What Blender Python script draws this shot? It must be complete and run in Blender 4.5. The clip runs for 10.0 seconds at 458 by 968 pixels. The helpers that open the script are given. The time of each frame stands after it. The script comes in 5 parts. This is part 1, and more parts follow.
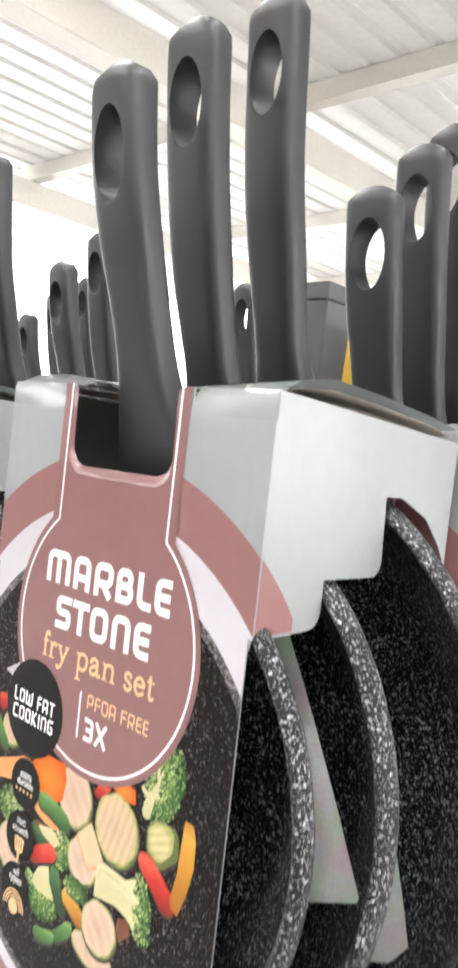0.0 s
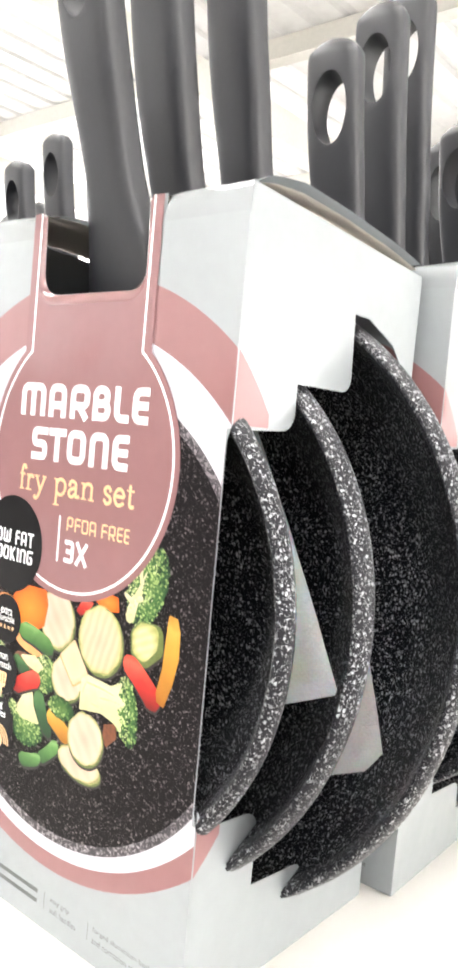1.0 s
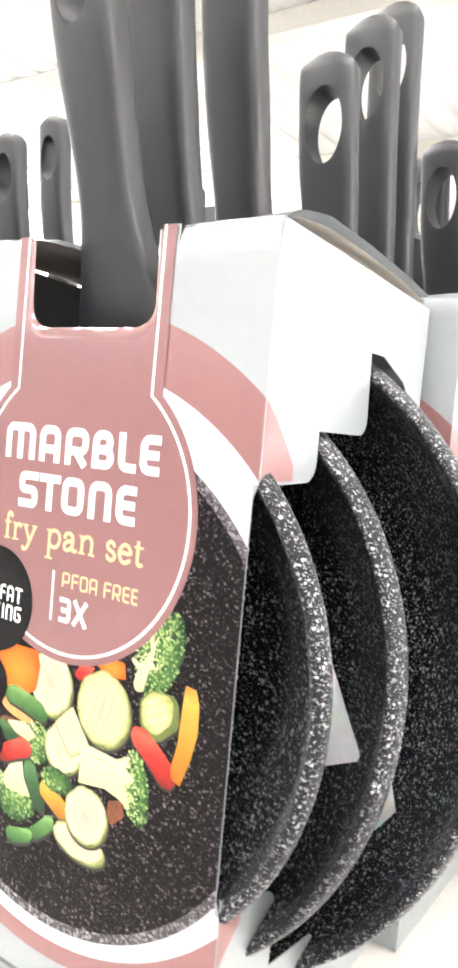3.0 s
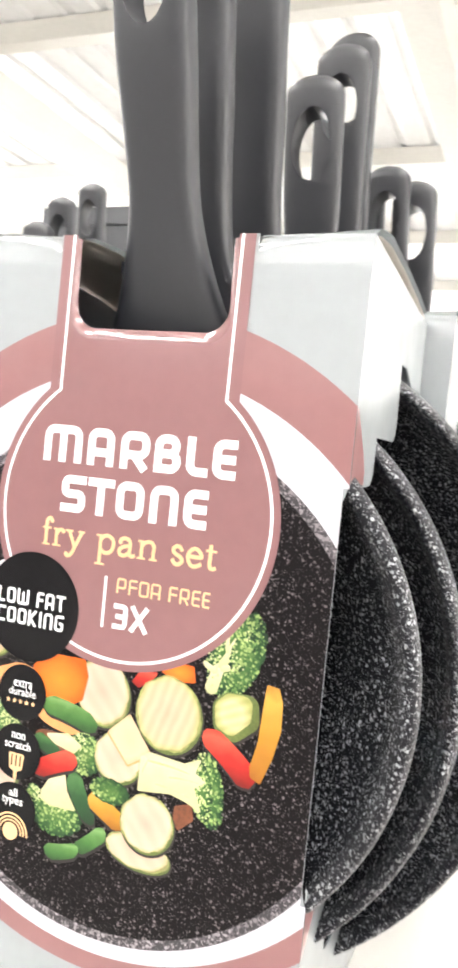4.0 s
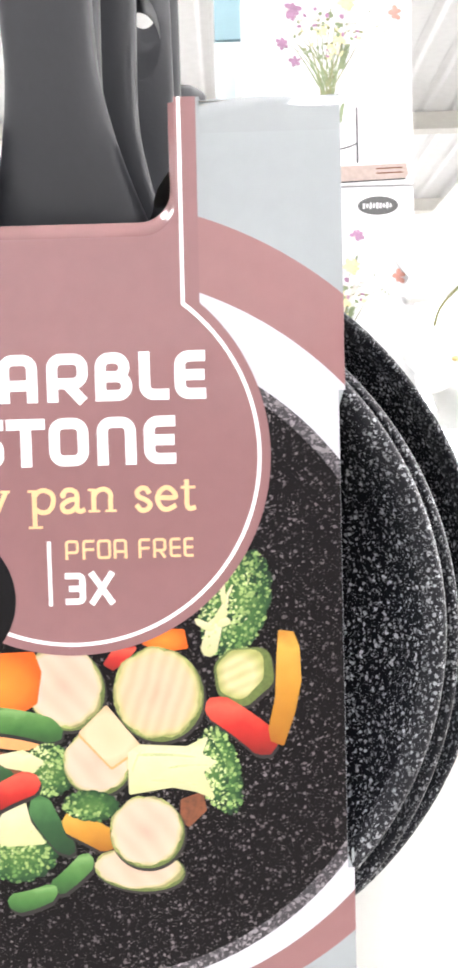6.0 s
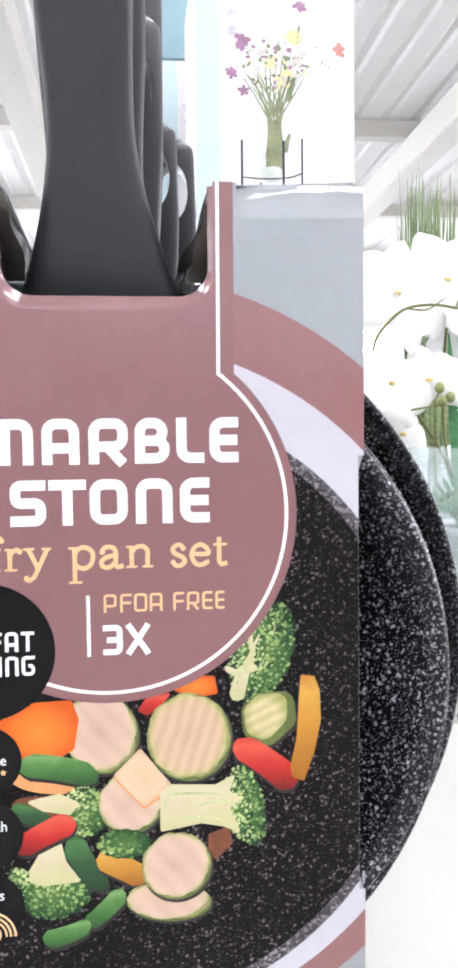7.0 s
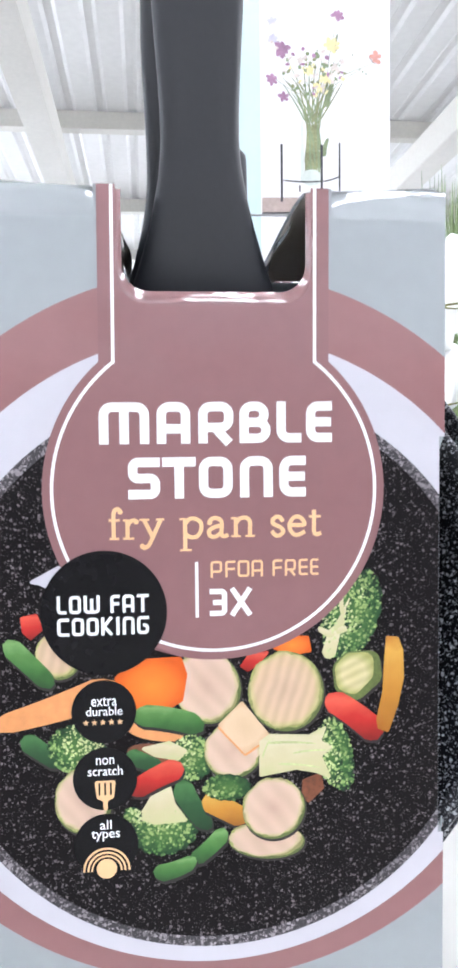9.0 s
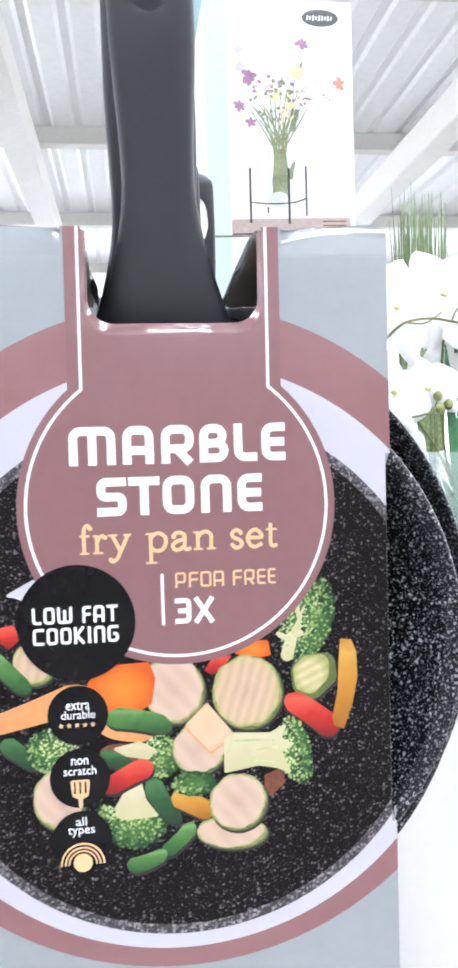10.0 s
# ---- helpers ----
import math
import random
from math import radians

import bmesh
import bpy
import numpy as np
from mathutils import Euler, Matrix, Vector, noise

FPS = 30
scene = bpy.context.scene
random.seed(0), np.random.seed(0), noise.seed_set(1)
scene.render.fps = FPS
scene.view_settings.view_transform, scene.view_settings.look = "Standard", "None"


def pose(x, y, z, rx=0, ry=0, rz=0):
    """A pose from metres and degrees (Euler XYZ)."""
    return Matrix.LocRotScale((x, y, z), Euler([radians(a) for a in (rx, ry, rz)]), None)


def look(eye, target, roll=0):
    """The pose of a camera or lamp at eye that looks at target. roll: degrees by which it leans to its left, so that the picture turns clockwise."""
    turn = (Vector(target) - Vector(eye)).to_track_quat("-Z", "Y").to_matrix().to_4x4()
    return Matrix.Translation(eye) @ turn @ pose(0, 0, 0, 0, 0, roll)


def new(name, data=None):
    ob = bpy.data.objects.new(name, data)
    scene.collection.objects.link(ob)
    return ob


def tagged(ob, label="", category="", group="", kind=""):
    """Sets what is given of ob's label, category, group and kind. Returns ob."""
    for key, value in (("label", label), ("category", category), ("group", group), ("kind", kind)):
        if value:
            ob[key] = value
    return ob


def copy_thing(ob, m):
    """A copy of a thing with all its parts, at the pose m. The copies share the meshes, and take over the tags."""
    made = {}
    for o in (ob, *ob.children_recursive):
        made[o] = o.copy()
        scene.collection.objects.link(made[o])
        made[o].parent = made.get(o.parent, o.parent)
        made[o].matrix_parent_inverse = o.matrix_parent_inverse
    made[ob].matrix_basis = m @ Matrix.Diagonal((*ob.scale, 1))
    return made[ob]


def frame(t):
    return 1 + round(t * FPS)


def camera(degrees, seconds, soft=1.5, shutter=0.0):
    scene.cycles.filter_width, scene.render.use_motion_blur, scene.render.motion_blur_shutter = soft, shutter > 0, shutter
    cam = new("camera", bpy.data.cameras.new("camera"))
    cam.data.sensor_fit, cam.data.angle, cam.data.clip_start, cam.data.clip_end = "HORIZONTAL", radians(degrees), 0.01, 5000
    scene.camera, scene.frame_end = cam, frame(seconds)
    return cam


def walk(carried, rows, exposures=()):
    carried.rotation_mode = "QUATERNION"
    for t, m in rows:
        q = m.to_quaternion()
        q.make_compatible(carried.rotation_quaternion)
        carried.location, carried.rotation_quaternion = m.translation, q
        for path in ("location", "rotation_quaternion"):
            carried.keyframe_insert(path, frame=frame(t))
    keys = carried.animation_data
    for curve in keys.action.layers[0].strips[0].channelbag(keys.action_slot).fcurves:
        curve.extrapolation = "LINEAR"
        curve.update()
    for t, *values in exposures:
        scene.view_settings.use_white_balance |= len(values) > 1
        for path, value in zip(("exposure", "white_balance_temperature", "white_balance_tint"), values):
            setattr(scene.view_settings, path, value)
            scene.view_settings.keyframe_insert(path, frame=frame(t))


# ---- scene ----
cam = camera(31.8, 10.0, 3.4, 0.5)
PATH = [
    (0, (0.247, -0.2, 0.272), (-1.116, 1.262, 0.201), 6.3),
    (0.5, (0.255, -0.215, 0.241), (-1.062, 1.29, 0.177), 5.2),
    (1, (0.252, -0.208, 0.211), (-1.021, 1.329, 0.084), 5.1),
    (1.5, (0.247, -0.192, 0.208), (-1.03, 1.339, 0.058), 5.0),
    (2, (0.236, -0.186, 0.213), (-0.987, 1.387, 0.04), 4.8),
    (2.5, (0.223, -0.196, 0.226), (-0.949, 1.42, 0.094), 6.0),
    (3, (0.211, -0.209, 0.228), (-0.919, 1.437, 0.1), 5.1),
    (3.2, (0.199, -0.214, 0.217), (-0.882, 1.468, 0.167), 3.7),
    (4.3, (0.129, -0.263, 0.221), (-0.416, 1.66, 0.151), 2.9),
    (4.5, (0.13, -0.25, 0.216), (-0.341, 1.693, 0.164), -1.0),
    (5, (0.117, -0.222, 0.208), (-0.286, 1.736, 0.141), 0.4),
    (5.5, (0.084, -0.23, 0.206), (-0.135, 1.754, 0.082), -0.2),
    (5.7, (0.068, -0.229, 0.197), (-0.067, 1.764, 0.113), -0.8),
    (6.8, (0.01, -0.239, 0.212), (0.221, 1.745, 0.062), -1.2),
    (7, (0.008, -0.244, 0.218), (0.236, 1.74, 0.107), -0.7),
    (7.5, (0.008, -0.25, 0.22), (0.309, 1.724, 0.1), 0.5),
    (8, (0.0, -0.251, 0.215), (0.317, 1.72, 0.091), -0.8),
    (8.5, (-0.012, -0.251, 0.21), (0.238, 1.729, 0.076), -0.5),
    (9, (-0.024, -0.267, 0.212), (0.184, 1.719, 0.103), -0.6),
    (9.5, (-0.013, -0.281, 0.216), (0.247, 1.7, 0.131), -1.0),
    (10, (-0.018, -0.289, 0.215), (0.229, 1.694, 0.132), -1.6),
]
walk(cam, [(t, look(eye, target, roll)) for t, eye, target, roll in PATH],
     exposures=[(0.0, 0.60, 6600, 11), (0.5, 0.90, 6640, 11), (1.0, 1.10, 6620, 11), (2.0, 1.12, 6620, 11), (3.0, 1.26, 6640, 11), (4.5, 1.04, 6640, 11), (5.0, 1.04, 6620, 12), (5.5, 1.03, 6560, 12), (7.0, 0.52, 6020, 15), (7.5, 0.40, 6010, 14), (8.0, 0.17, 6030, 15), (8.5, 0.38, 5970, 15), (9.0, 0.53, 5790, 12), (9.5, 0.51, 5740, 11), (10.0, 0.59, 5740, 12)])

# ---- world and large lights ----
world = bpy.data.worlds.new("world")
scene.world = world
world.use_nodes = True
wn = world.node_tree
sky = wn.nodes.new("ShaderNodeTexSky")
sky.sky_type, sky.sun_disc = "NISHITA", False
sky.sun_elevation, sky.sun_rotation = radians(50), radians(-30)
wn.links.new(sky.outputs[0], wn.nodes["Background"].inputs[0])
wn.nodes["Background"].inputs[1].default_value = 0.12


# ---- materials ----
def material(name, color, rough=0.5, metal=0.0, vary=0.06, grain=60.0, bump=0.0, coat=0.0, emit=0.0, spec=0.5, wave=0.0):
    m = bpy.data.materials.new(name)
    m.use_nodes = True
    n, l = m.node_tree.nodes, m.node_tree.links
    b = n["Principled BSDF"]
    b.inputs["Roughness"].default_value, b.inputs["Metallic"].default_value = rough, metal
    b.inputs["Specular IOR Level"].default_value = spec
    b.inputs["Coat Weight"].default_value, b.inputs["Coat Roughness"].default_value = coat, 0.08
    co = n.new("ShaderNodeTexCoord")
    big, fine = n.new("ShaderNodeTexNoise"), n.new("ShaderNodeTexNoise")
    big.inputs["Scale"].default_value, fine.inputs["Scale"].default_value = grain * 0.2, grain * 4
    fine.inputs["Detail"].default_value = 4
    add = n.new("ShaderNodeMath")
    ramp = n.new("ShaderNodeMapRange")
    mix = n.new("ShaderNodeMix")
    mix.data_type = "RGBA"
    for t in (big, fine):
        l.new(co.outputs["Object"], t.inputs["Vector"])
    l.new(big.outputs[0], add.inputs[0]), l.new(fine.outputs[0], add.inputs[1])
    ramp.inputs["From Min"].default_value, ramp.inputs["From Max"].default_value = 0.7, 1.3
    l.new(add.outputs[0], ramp.inputs["Value"]), l.new(ramp.outputs[0], mix.inputs["Factor"])
    mix.inputs["A"].default_value = (*[max(0.0, c * (1 - vary)) for c in color], 1)
    mix.inputs["B"].default_value = (*[min(1.0, c * (1 + vary)) for c in color], 1)
    l.new(mix.outputs["Result"], b.inputs["Base Color"])
    if wave:
        slow, wv = n.new("ShaderNodeTexNoise"), n.new("ShaderNodeBump")
        slow.inputs["Scale"].default_value, slow.inputs["Detail"].default_value = 28.0, 1.5
        wv.inputs["Strength"].default_value, wv.inputs["Distance"].default_value = wave, 0.012
        l.new(co.outputs["Object"], slow.inputs["Vector"]), l.new(slow.outputs[0], wv.inputs["Height"]), l.new(wv.outputs[0], b.inputs["Normal"])
        l.new(wv.outputs[0], b.inputs["Coat Normal"])
    if bump:
        bp = n.new("ShaderNodeBump")
        bp.inputs["Strength"].default_value, bp.inputs["Distance"].default_value = bump, 0.001
        l.new(fine.outputs[0], bp.inputs["Height"]), l.new(bp.outputs[0], b.inputs["Normal"])
    if emit:
        b.inputs["Emission Color"].default_value = (*color, 1)
        b.inputs["Emission Strength"].default_value = emit
    return m


def speckled(name, base, fleck, rough, cells, share, spec=0.5):
    """A dark stone coating with pale flecks of two sizes, brightened and dimmed in broad soft patches."""
    m = bpy.data.materials.new(name)
    m.use_nodes = True
    n, l = m.node_tree.nodes, m.node_tree.links
    b = n["Principled BSDF"]
    b.inputs["Roughness"].default_value = rough
    b.inputs["Specular IOR Level"].default_value = spec
    co = n.new("ShaderNodeTexCoord")
    wob = n.new("ShaderNodeTexNoise")
    wob.inputs["Scale"].default_value = cells * 1.6
    l.new(co.outputs["Object"], wob.inputs["Vector"])
    bend = n.new("ShaderNodeVectorMath")
    bend.operation = "MULTIPLY_ADD"
    bend.inputs[1].default_value = (0.0016,) * 3
    l.new(wob.outputs["Color"], bend.inputs[0]), l.new(co.outputs["Object"], bend.inputs[2])
    masks = []
    for scale, part, soft in ((cells, share, 0.05), (cells * 2.2, share * 0.85, 0.08)):
        v = n.new("ShaderNodeTexVoronoi")
        v.inputs["Scale"].default_value = scale
        l.new(bend.outputs[0], v.inputs["Vector"])
        sep = n.new("ShaderNodeSeparateColor")
        l.new(v.outputs["Color"], sep.inputs[0])
        lim = n.new("ShaderNodeMath")
        lim.operation, lim.inputs[1].default_value, lim.inputs[2].default_value = "MULTIPLY_ADD", 0.75, part - 0.55
        l.new(sep.outputs[0], lim.inputs[0])
        diff = n.new("ShaderNodeMath")
        diff.operation = "SUBTRACT"
        l.new(lim.outputs[0], diff.inputs[0]), l.new(v.outputs["Distance"], diff.inputs[1])
        r = n.new("ShaderNodeMapRange")
        r.inputs["From Min"].default_value, r.inputs["From Max"].default_value = 0.0, soft
        l.new(diff.outputs[0], r.inputs["Value"])
        dim = n.new("ShaderNodeMath")
        dim.operation = "MULTIPLY"
        tone = n.new("ShaderNodeMapRange")
        tone.inputs["To Min"].default_value = 0.35
        l.new(sep.outputs[1], tone.inputs["Value"])
        l.new(r.outputs[0], dim.inputs[0]), l.new(tone.outputs[0], dim.inputs[1])
        masks.append(dim)
    # broad noise on fleck brightness: soft highlights put into the colour
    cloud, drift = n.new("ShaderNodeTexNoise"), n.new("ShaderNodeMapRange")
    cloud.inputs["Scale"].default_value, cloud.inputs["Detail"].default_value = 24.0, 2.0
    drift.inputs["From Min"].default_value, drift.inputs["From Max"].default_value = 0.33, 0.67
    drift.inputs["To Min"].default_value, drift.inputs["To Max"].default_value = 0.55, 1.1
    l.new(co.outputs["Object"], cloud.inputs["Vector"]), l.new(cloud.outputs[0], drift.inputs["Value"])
    top = n.new("ShaderNodeMath")
    top.operation = "MAXIMUM"
    l.new(masks[0].outputs[0], top.inputs[0]), l.new(masks[1].outputs[0], top.inputs[1])
    mix = n.new("ShaderNodeMix")
    mix.data_type = "RGBA"
    mix.inputs["A"].default_value, mix.inputs["B"].default_value = (*base, 1), (*fleck, 1)
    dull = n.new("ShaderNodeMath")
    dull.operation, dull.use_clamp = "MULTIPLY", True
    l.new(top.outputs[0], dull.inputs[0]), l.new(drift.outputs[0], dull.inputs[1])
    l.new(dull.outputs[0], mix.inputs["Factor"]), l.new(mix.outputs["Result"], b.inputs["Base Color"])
    bp = n.new("ShaderNodeBump")
    bp.inputs["Strength"].default_value, bp.inputs["Distance"].default_value = 0.25, 0.0006
    l.new(wob.outputs[0], bp.inputs["Height"]), l.new(bp.outputs[0], b.inputs["Normal"])
    return m


def toned(name, stops, rough=0.35, upright=False, grain=260.0, wobble=0.35, stripes=None):
    """Printed food: soft tones that run from the middle of the piece to its rim, or from its foot to its top, broken by grain."""
    m = bpy.data.materials.new(name)
    m.use_nodes = True
    n, l = m.node_tree.nodes, m.node_tree.links
    b = n["Principled BSDF"]
    b.inputs["Roughness"].default_value, b.inputs["Specular IOR Level"].default_value = rough, 0.35
    co, sep = n.new("ShaderNodeTexCoord"), n.new("ShaderNodeSeparateXYZ")
    l.new(co.outputs["Generated"], sep.inputs[0])
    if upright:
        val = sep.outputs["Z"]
    else:
        flat, off, size = n.new("ShaderNodeCombineXYZ"), n.new("ShaderNodeVectorMath"), n.new("ShaderNodeVectorMath")
        off.operation, size.operation = "MULTIPLY_ADD", "LENGTH"
        off.inputs[1].default_value, off.inputs[2].default_value = (2, 0, 2), (-1, 0, -1)
        l.new(sep.outputs["X"], flat.inputs["X"]), l.new(sep.outputs["Z"], flat.inputs["Z"])
        l.new(flat.outputs[0], off.inputs[0]), l.new(off.outputs[0], size.inputs[0])
        val = size.outputs["Value"]
    noise = n.new("ShaderNodeTexNoise")
    noise.inputs["Scale"].default_value, noise.inputs["Detail"].default_value = grain, 4.0
    l.new(co.outputs["Object"], noise.inputs["Vector"])
    shift, total = n.new("ShaderNodeMath"), n.new("ShaderNodeMath")
    shift.operation, shift.inputs[1].default_value, shift.inputs[2].default_value = "MULTIPLY_ADD", wobble, -wobble / 2
    total.operation = "ADD"
    l.new(noise.outputs[0], shift.inputs[0]), l.new(shift.outputs[0], total.inputs[0]), l.new(val, total.inputs[1])
    ramp = n.new("ShaderNodeValToRGB")
    while len(ramp.color_ramp.elements) < len(stops):
        ramp.color_ramp.elements.new(0.5)
    for e, (at_, c) in zip(ramp.color_ramp.elements, stops):
        e.position, e.color = at_, (*c, 1)
    l.new(total.outputs[0], ramp.inputs[0])
    out = ramp.outputs[0]
    if stripes:
        # grill ridges: (bands, turn, depth)
        rot, wv, deep, mul = n.new("ShaderNodeMapping"), n.new("ShaderNodeTexWave"), n.new("ShaderNodeMapRange"), n.new("ShaderNodeMix")
        rot.inputs["Rotation"].default_value = (0, radians(stripes[1]), 0)
        wv.inputs["Scale"].default_value, wv.inputs["Distortion"].default_value = stripes[0], 1.6
        wv.inputs["Detail Scale"].default_value, wv.inputs["Detail"].default_value = 1.5, 3.0
        deep.inputs["To Min"].default_value, deep.inputs["To Max"].default_value = 1.0 - stripes[2], 1.0 + stripes[2] * 0.35
        mul.data_type, mul.blend_type = "RGBA", "MULTIPLY"
        mul.inputs["Factor"].default_value = 1.0
        l.new(co.outputs["Object"], rot.inputs[0]), l.new(rot.outputs[0], wv.inputs["Vector"]), l.new(wv.outputs["Fac"], deep.inputs["Value"])
        tint = n.new("ShaderNodeCombineColor")
        soft = n.new("ShaderNodeMath")
        soft.operation, soft.inputs[1].default_value = "POWER", 1.25
        l.new(deep.outputs[0], soft.inputs[0])
        l.new(deep.outputs[0], tint.inputs[0]), l.new(deep.outputs[0], tint.inputs[1]), l.new(soft.outputs[0], tint.inputs[2])
        l.new(out, mul.inputs["A"]), l.new(tint.outputs[0], mul.inputs["B"])
        out = mul.outputs["Result"]
    l.new(out, b.inputs["Base Color"])
    return m


CARD = material("grey_card", (0.315, 0.336, 0.348), 0.26, vary=0.03, grain=40, coat=0.25, spec=0.35, wave=0.10)
INSIDE = material("raw_card", (0.58, 0.54, 0.50), 0.8, vary=0.06, grain=200, bump=0.1)
PINK = material("old_rose_print", (0.27, 0.132, 0.132), 0.28, vary=0.04, grain=40, coat=0.25, spec=0.35, wave=0.10)
ROSE = material("dusky_rose_print", (0.245, 0.122, 0.125), 0.28, vary=0.04, grain=40, coat=0.25, spec=0.35, wave=0.10)
CARDFOLD = material("creased_grey_card", (0.325, 0.346, 0.358), 0.10, vary=0.03, grain=40, coat=1.0, spec=0.9, wave=0.2)
ROSEFOLD = material("creased_rose_card", (0.25, 0.124, 0.127), 0.10, vary=0.04, grain=40, coat=1.0, spec=0.9, wave=0.2)
WHITE = material("white_print", (0.54, 0.525, 0.575), 0.28, vary=0.02, grain=40, coat=0.25, spec=0.35, wave=0.10)
LETTER = material("white_lettering", (0.86, 0.86, 0.86), 0.3, vary=0.02)
CREAM = material("cream_lettering", (0.80, 0.50, 0.26), 0.3, vary=0.03)
BADGE = material("black_print", (0.006, 0.0055, 0.0065), 0.25, vary=0.1, coat=0.06, spec=0.2, wave=0.10)
SMALLPRINT = material("grey_small_print", (0.10, 0.105, 0.105), 0.5)
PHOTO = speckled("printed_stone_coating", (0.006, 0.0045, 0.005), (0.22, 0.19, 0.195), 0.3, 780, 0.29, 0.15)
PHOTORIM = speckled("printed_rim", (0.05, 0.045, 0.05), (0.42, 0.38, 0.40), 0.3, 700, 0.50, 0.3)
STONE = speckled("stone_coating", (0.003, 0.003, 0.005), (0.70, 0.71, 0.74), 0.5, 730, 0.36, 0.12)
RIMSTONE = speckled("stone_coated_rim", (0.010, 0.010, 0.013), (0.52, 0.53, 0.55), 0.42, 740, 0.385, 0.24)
GRIP = material("soft_touch_grip", (0.019, 0.020, 0.025), 0.44, vary=0.08, grain=120, bump=0.06, spec=0.72)
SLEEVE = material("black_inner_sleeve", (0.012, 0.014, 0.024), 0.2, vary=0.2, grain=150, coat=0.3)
FOAM = material("white_foam_sheet", (0.93, 0.93, 0.94), 0.75, vary=0.06, grain=200, bump=0.5)
FOAM.node_tree.nodes["Principled BSDF"].inputs["Subsurface Weight"].default_value = 0.6
FOAM.node_tree.nodes["Principled BSDF"].inputs["Subsurface Scale"].default_value = 0.01
SHELF = material("white_shelf_enamel", (0.53, 0.515, 0.485), 0.35, vary=0.02, grain=20)
DIMSHELF = material("shelf_base_paint", (0.55, 0.54, 0.52), 0.5, vary=0.04, grain=10)
HOLE = material("dark_hole", (0.01, 0.01, 0.01), 0.9)
SHADE = material("printed_dark_shade", (0.015, 0.011, 0.010), 0.35, vary=0.2)
RIND = material("pale_green_rind", (0.30, 0.32, 0.10), 0.4, vary=0.3, grain=300)
PEEL = material("green_peel", (0.11, 0.145, 0.035), 0.4, vary=0.3, grain=300)
FLESH = toned("courgette_flesh", ((0.0, (0.55, 0.39, 0.27)), (0.4, (0.60, 0.43, 0.30)), (0.80, (0.59, 0.43, 0.28)), (0.93, (0.52, 0.45, 0.22)), (1.0, (0.26, 0.27, 0.09))), 0.4, False, 150, 0.26, (85, -18, 0.11))
FLESH2 = toned("pale_courgette_flesh", ((0.0, (0.54, 0.37, 0.28)), (0.4, (0.59, 0.42, 0.32)), (0.84, (0.62, 0.45, 0.35)), (0.95, (0.54, 0.45, 0.26)), (1.0, (0.28, 0.26, 0.11))), 0.4, False, 170, 0.30, (55, 40, 0.07))
FLESH3 = toned("green_courgette_flesh", ((0.0, (0.56, 0.50, 0.25)), (0.6, (0.60, 0.53, 0.29)), (1.0, (0.38, 0.37, 0.13))), 0.4, False, 150, 0.3, (95, -65, 0.15))
FLORET = toned("dark_broccoli_floret", ((0.0, (0.080, 0.165, 0.040)), (0.55, (0.040, 0.110, 0.028)), (0.9, (0.012, 0.052, 0.016)), (1.0, (0.007, 0.030, 0.010))), 0.5, False, 500, 0.7)
FLORETMID = material("green_broccoli_floret", (0.090, 0.185, 0.045), 0.5, vary=0.45, grain=330)
FLORET2 = material("pale_broccoli_floret", (0.27, 0.37, 0.12), 0.5, vary=0.35, grain=330)
FLORETTIP = material("yellow_green_broccoli_buds", (0.50, 0.55, 0.26), 0.5, vary=0.25, grain=330)
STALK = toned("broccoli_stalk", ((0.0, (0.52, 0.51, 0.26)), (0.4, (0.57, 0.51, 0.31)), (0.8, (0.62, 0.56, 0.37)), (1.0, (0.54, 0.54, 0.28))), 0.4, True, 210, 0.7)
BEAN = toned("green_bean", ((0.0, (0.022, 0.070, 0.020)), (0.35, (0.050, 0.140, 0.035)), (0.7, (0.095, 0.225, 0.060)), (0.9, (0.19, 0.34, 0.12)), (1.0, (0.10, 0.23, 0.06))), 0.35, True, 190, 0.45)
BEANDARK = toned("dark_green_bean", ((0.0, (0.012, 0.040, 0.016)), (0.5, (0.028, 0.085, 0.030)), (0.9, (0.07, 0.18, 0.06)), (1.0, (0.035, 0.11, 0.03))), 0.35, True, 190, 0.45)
CARROT = toned("carrot", ((0.0, (0.85, 0.24, 0.03)), (0.6, (0.80, 0.17, 0.02)), (1.0, (0.60, 0.10, 0.01))), 0.35, False, 160, 0.3)
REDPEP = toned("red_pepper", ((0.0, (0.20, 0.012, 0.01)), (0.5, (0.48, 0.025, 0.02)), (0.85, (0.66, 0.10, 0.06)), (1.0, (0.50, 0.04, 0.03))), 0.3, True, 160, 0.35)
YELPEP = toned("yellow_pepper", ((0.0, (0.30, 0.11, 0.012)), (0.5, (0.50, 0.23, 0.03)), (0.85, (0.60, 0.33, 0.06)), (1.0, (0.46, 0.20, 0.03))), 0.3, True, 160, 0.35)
BLOCK = toned("pale_vegetable_block", ((0.0, (0.64, 0.46, 0.29)), (0.7, (0.68, 0.50, 0.33)), (1.0, (0.60, 0.40, 0.23))), 0.4, False, 200, 0.5)
SPOON = material("wooden_spoon", (0.70, 0.30, 0.11), 0.4, vary=0.12, grain=90)
MUSH = material("brown_vegetable", (0.16, 0.05, 0.02), 0.4, vary=0.4, grain=160)


# ---- mesh helpers ----
from mathutils.geometry import tessellate_polygon


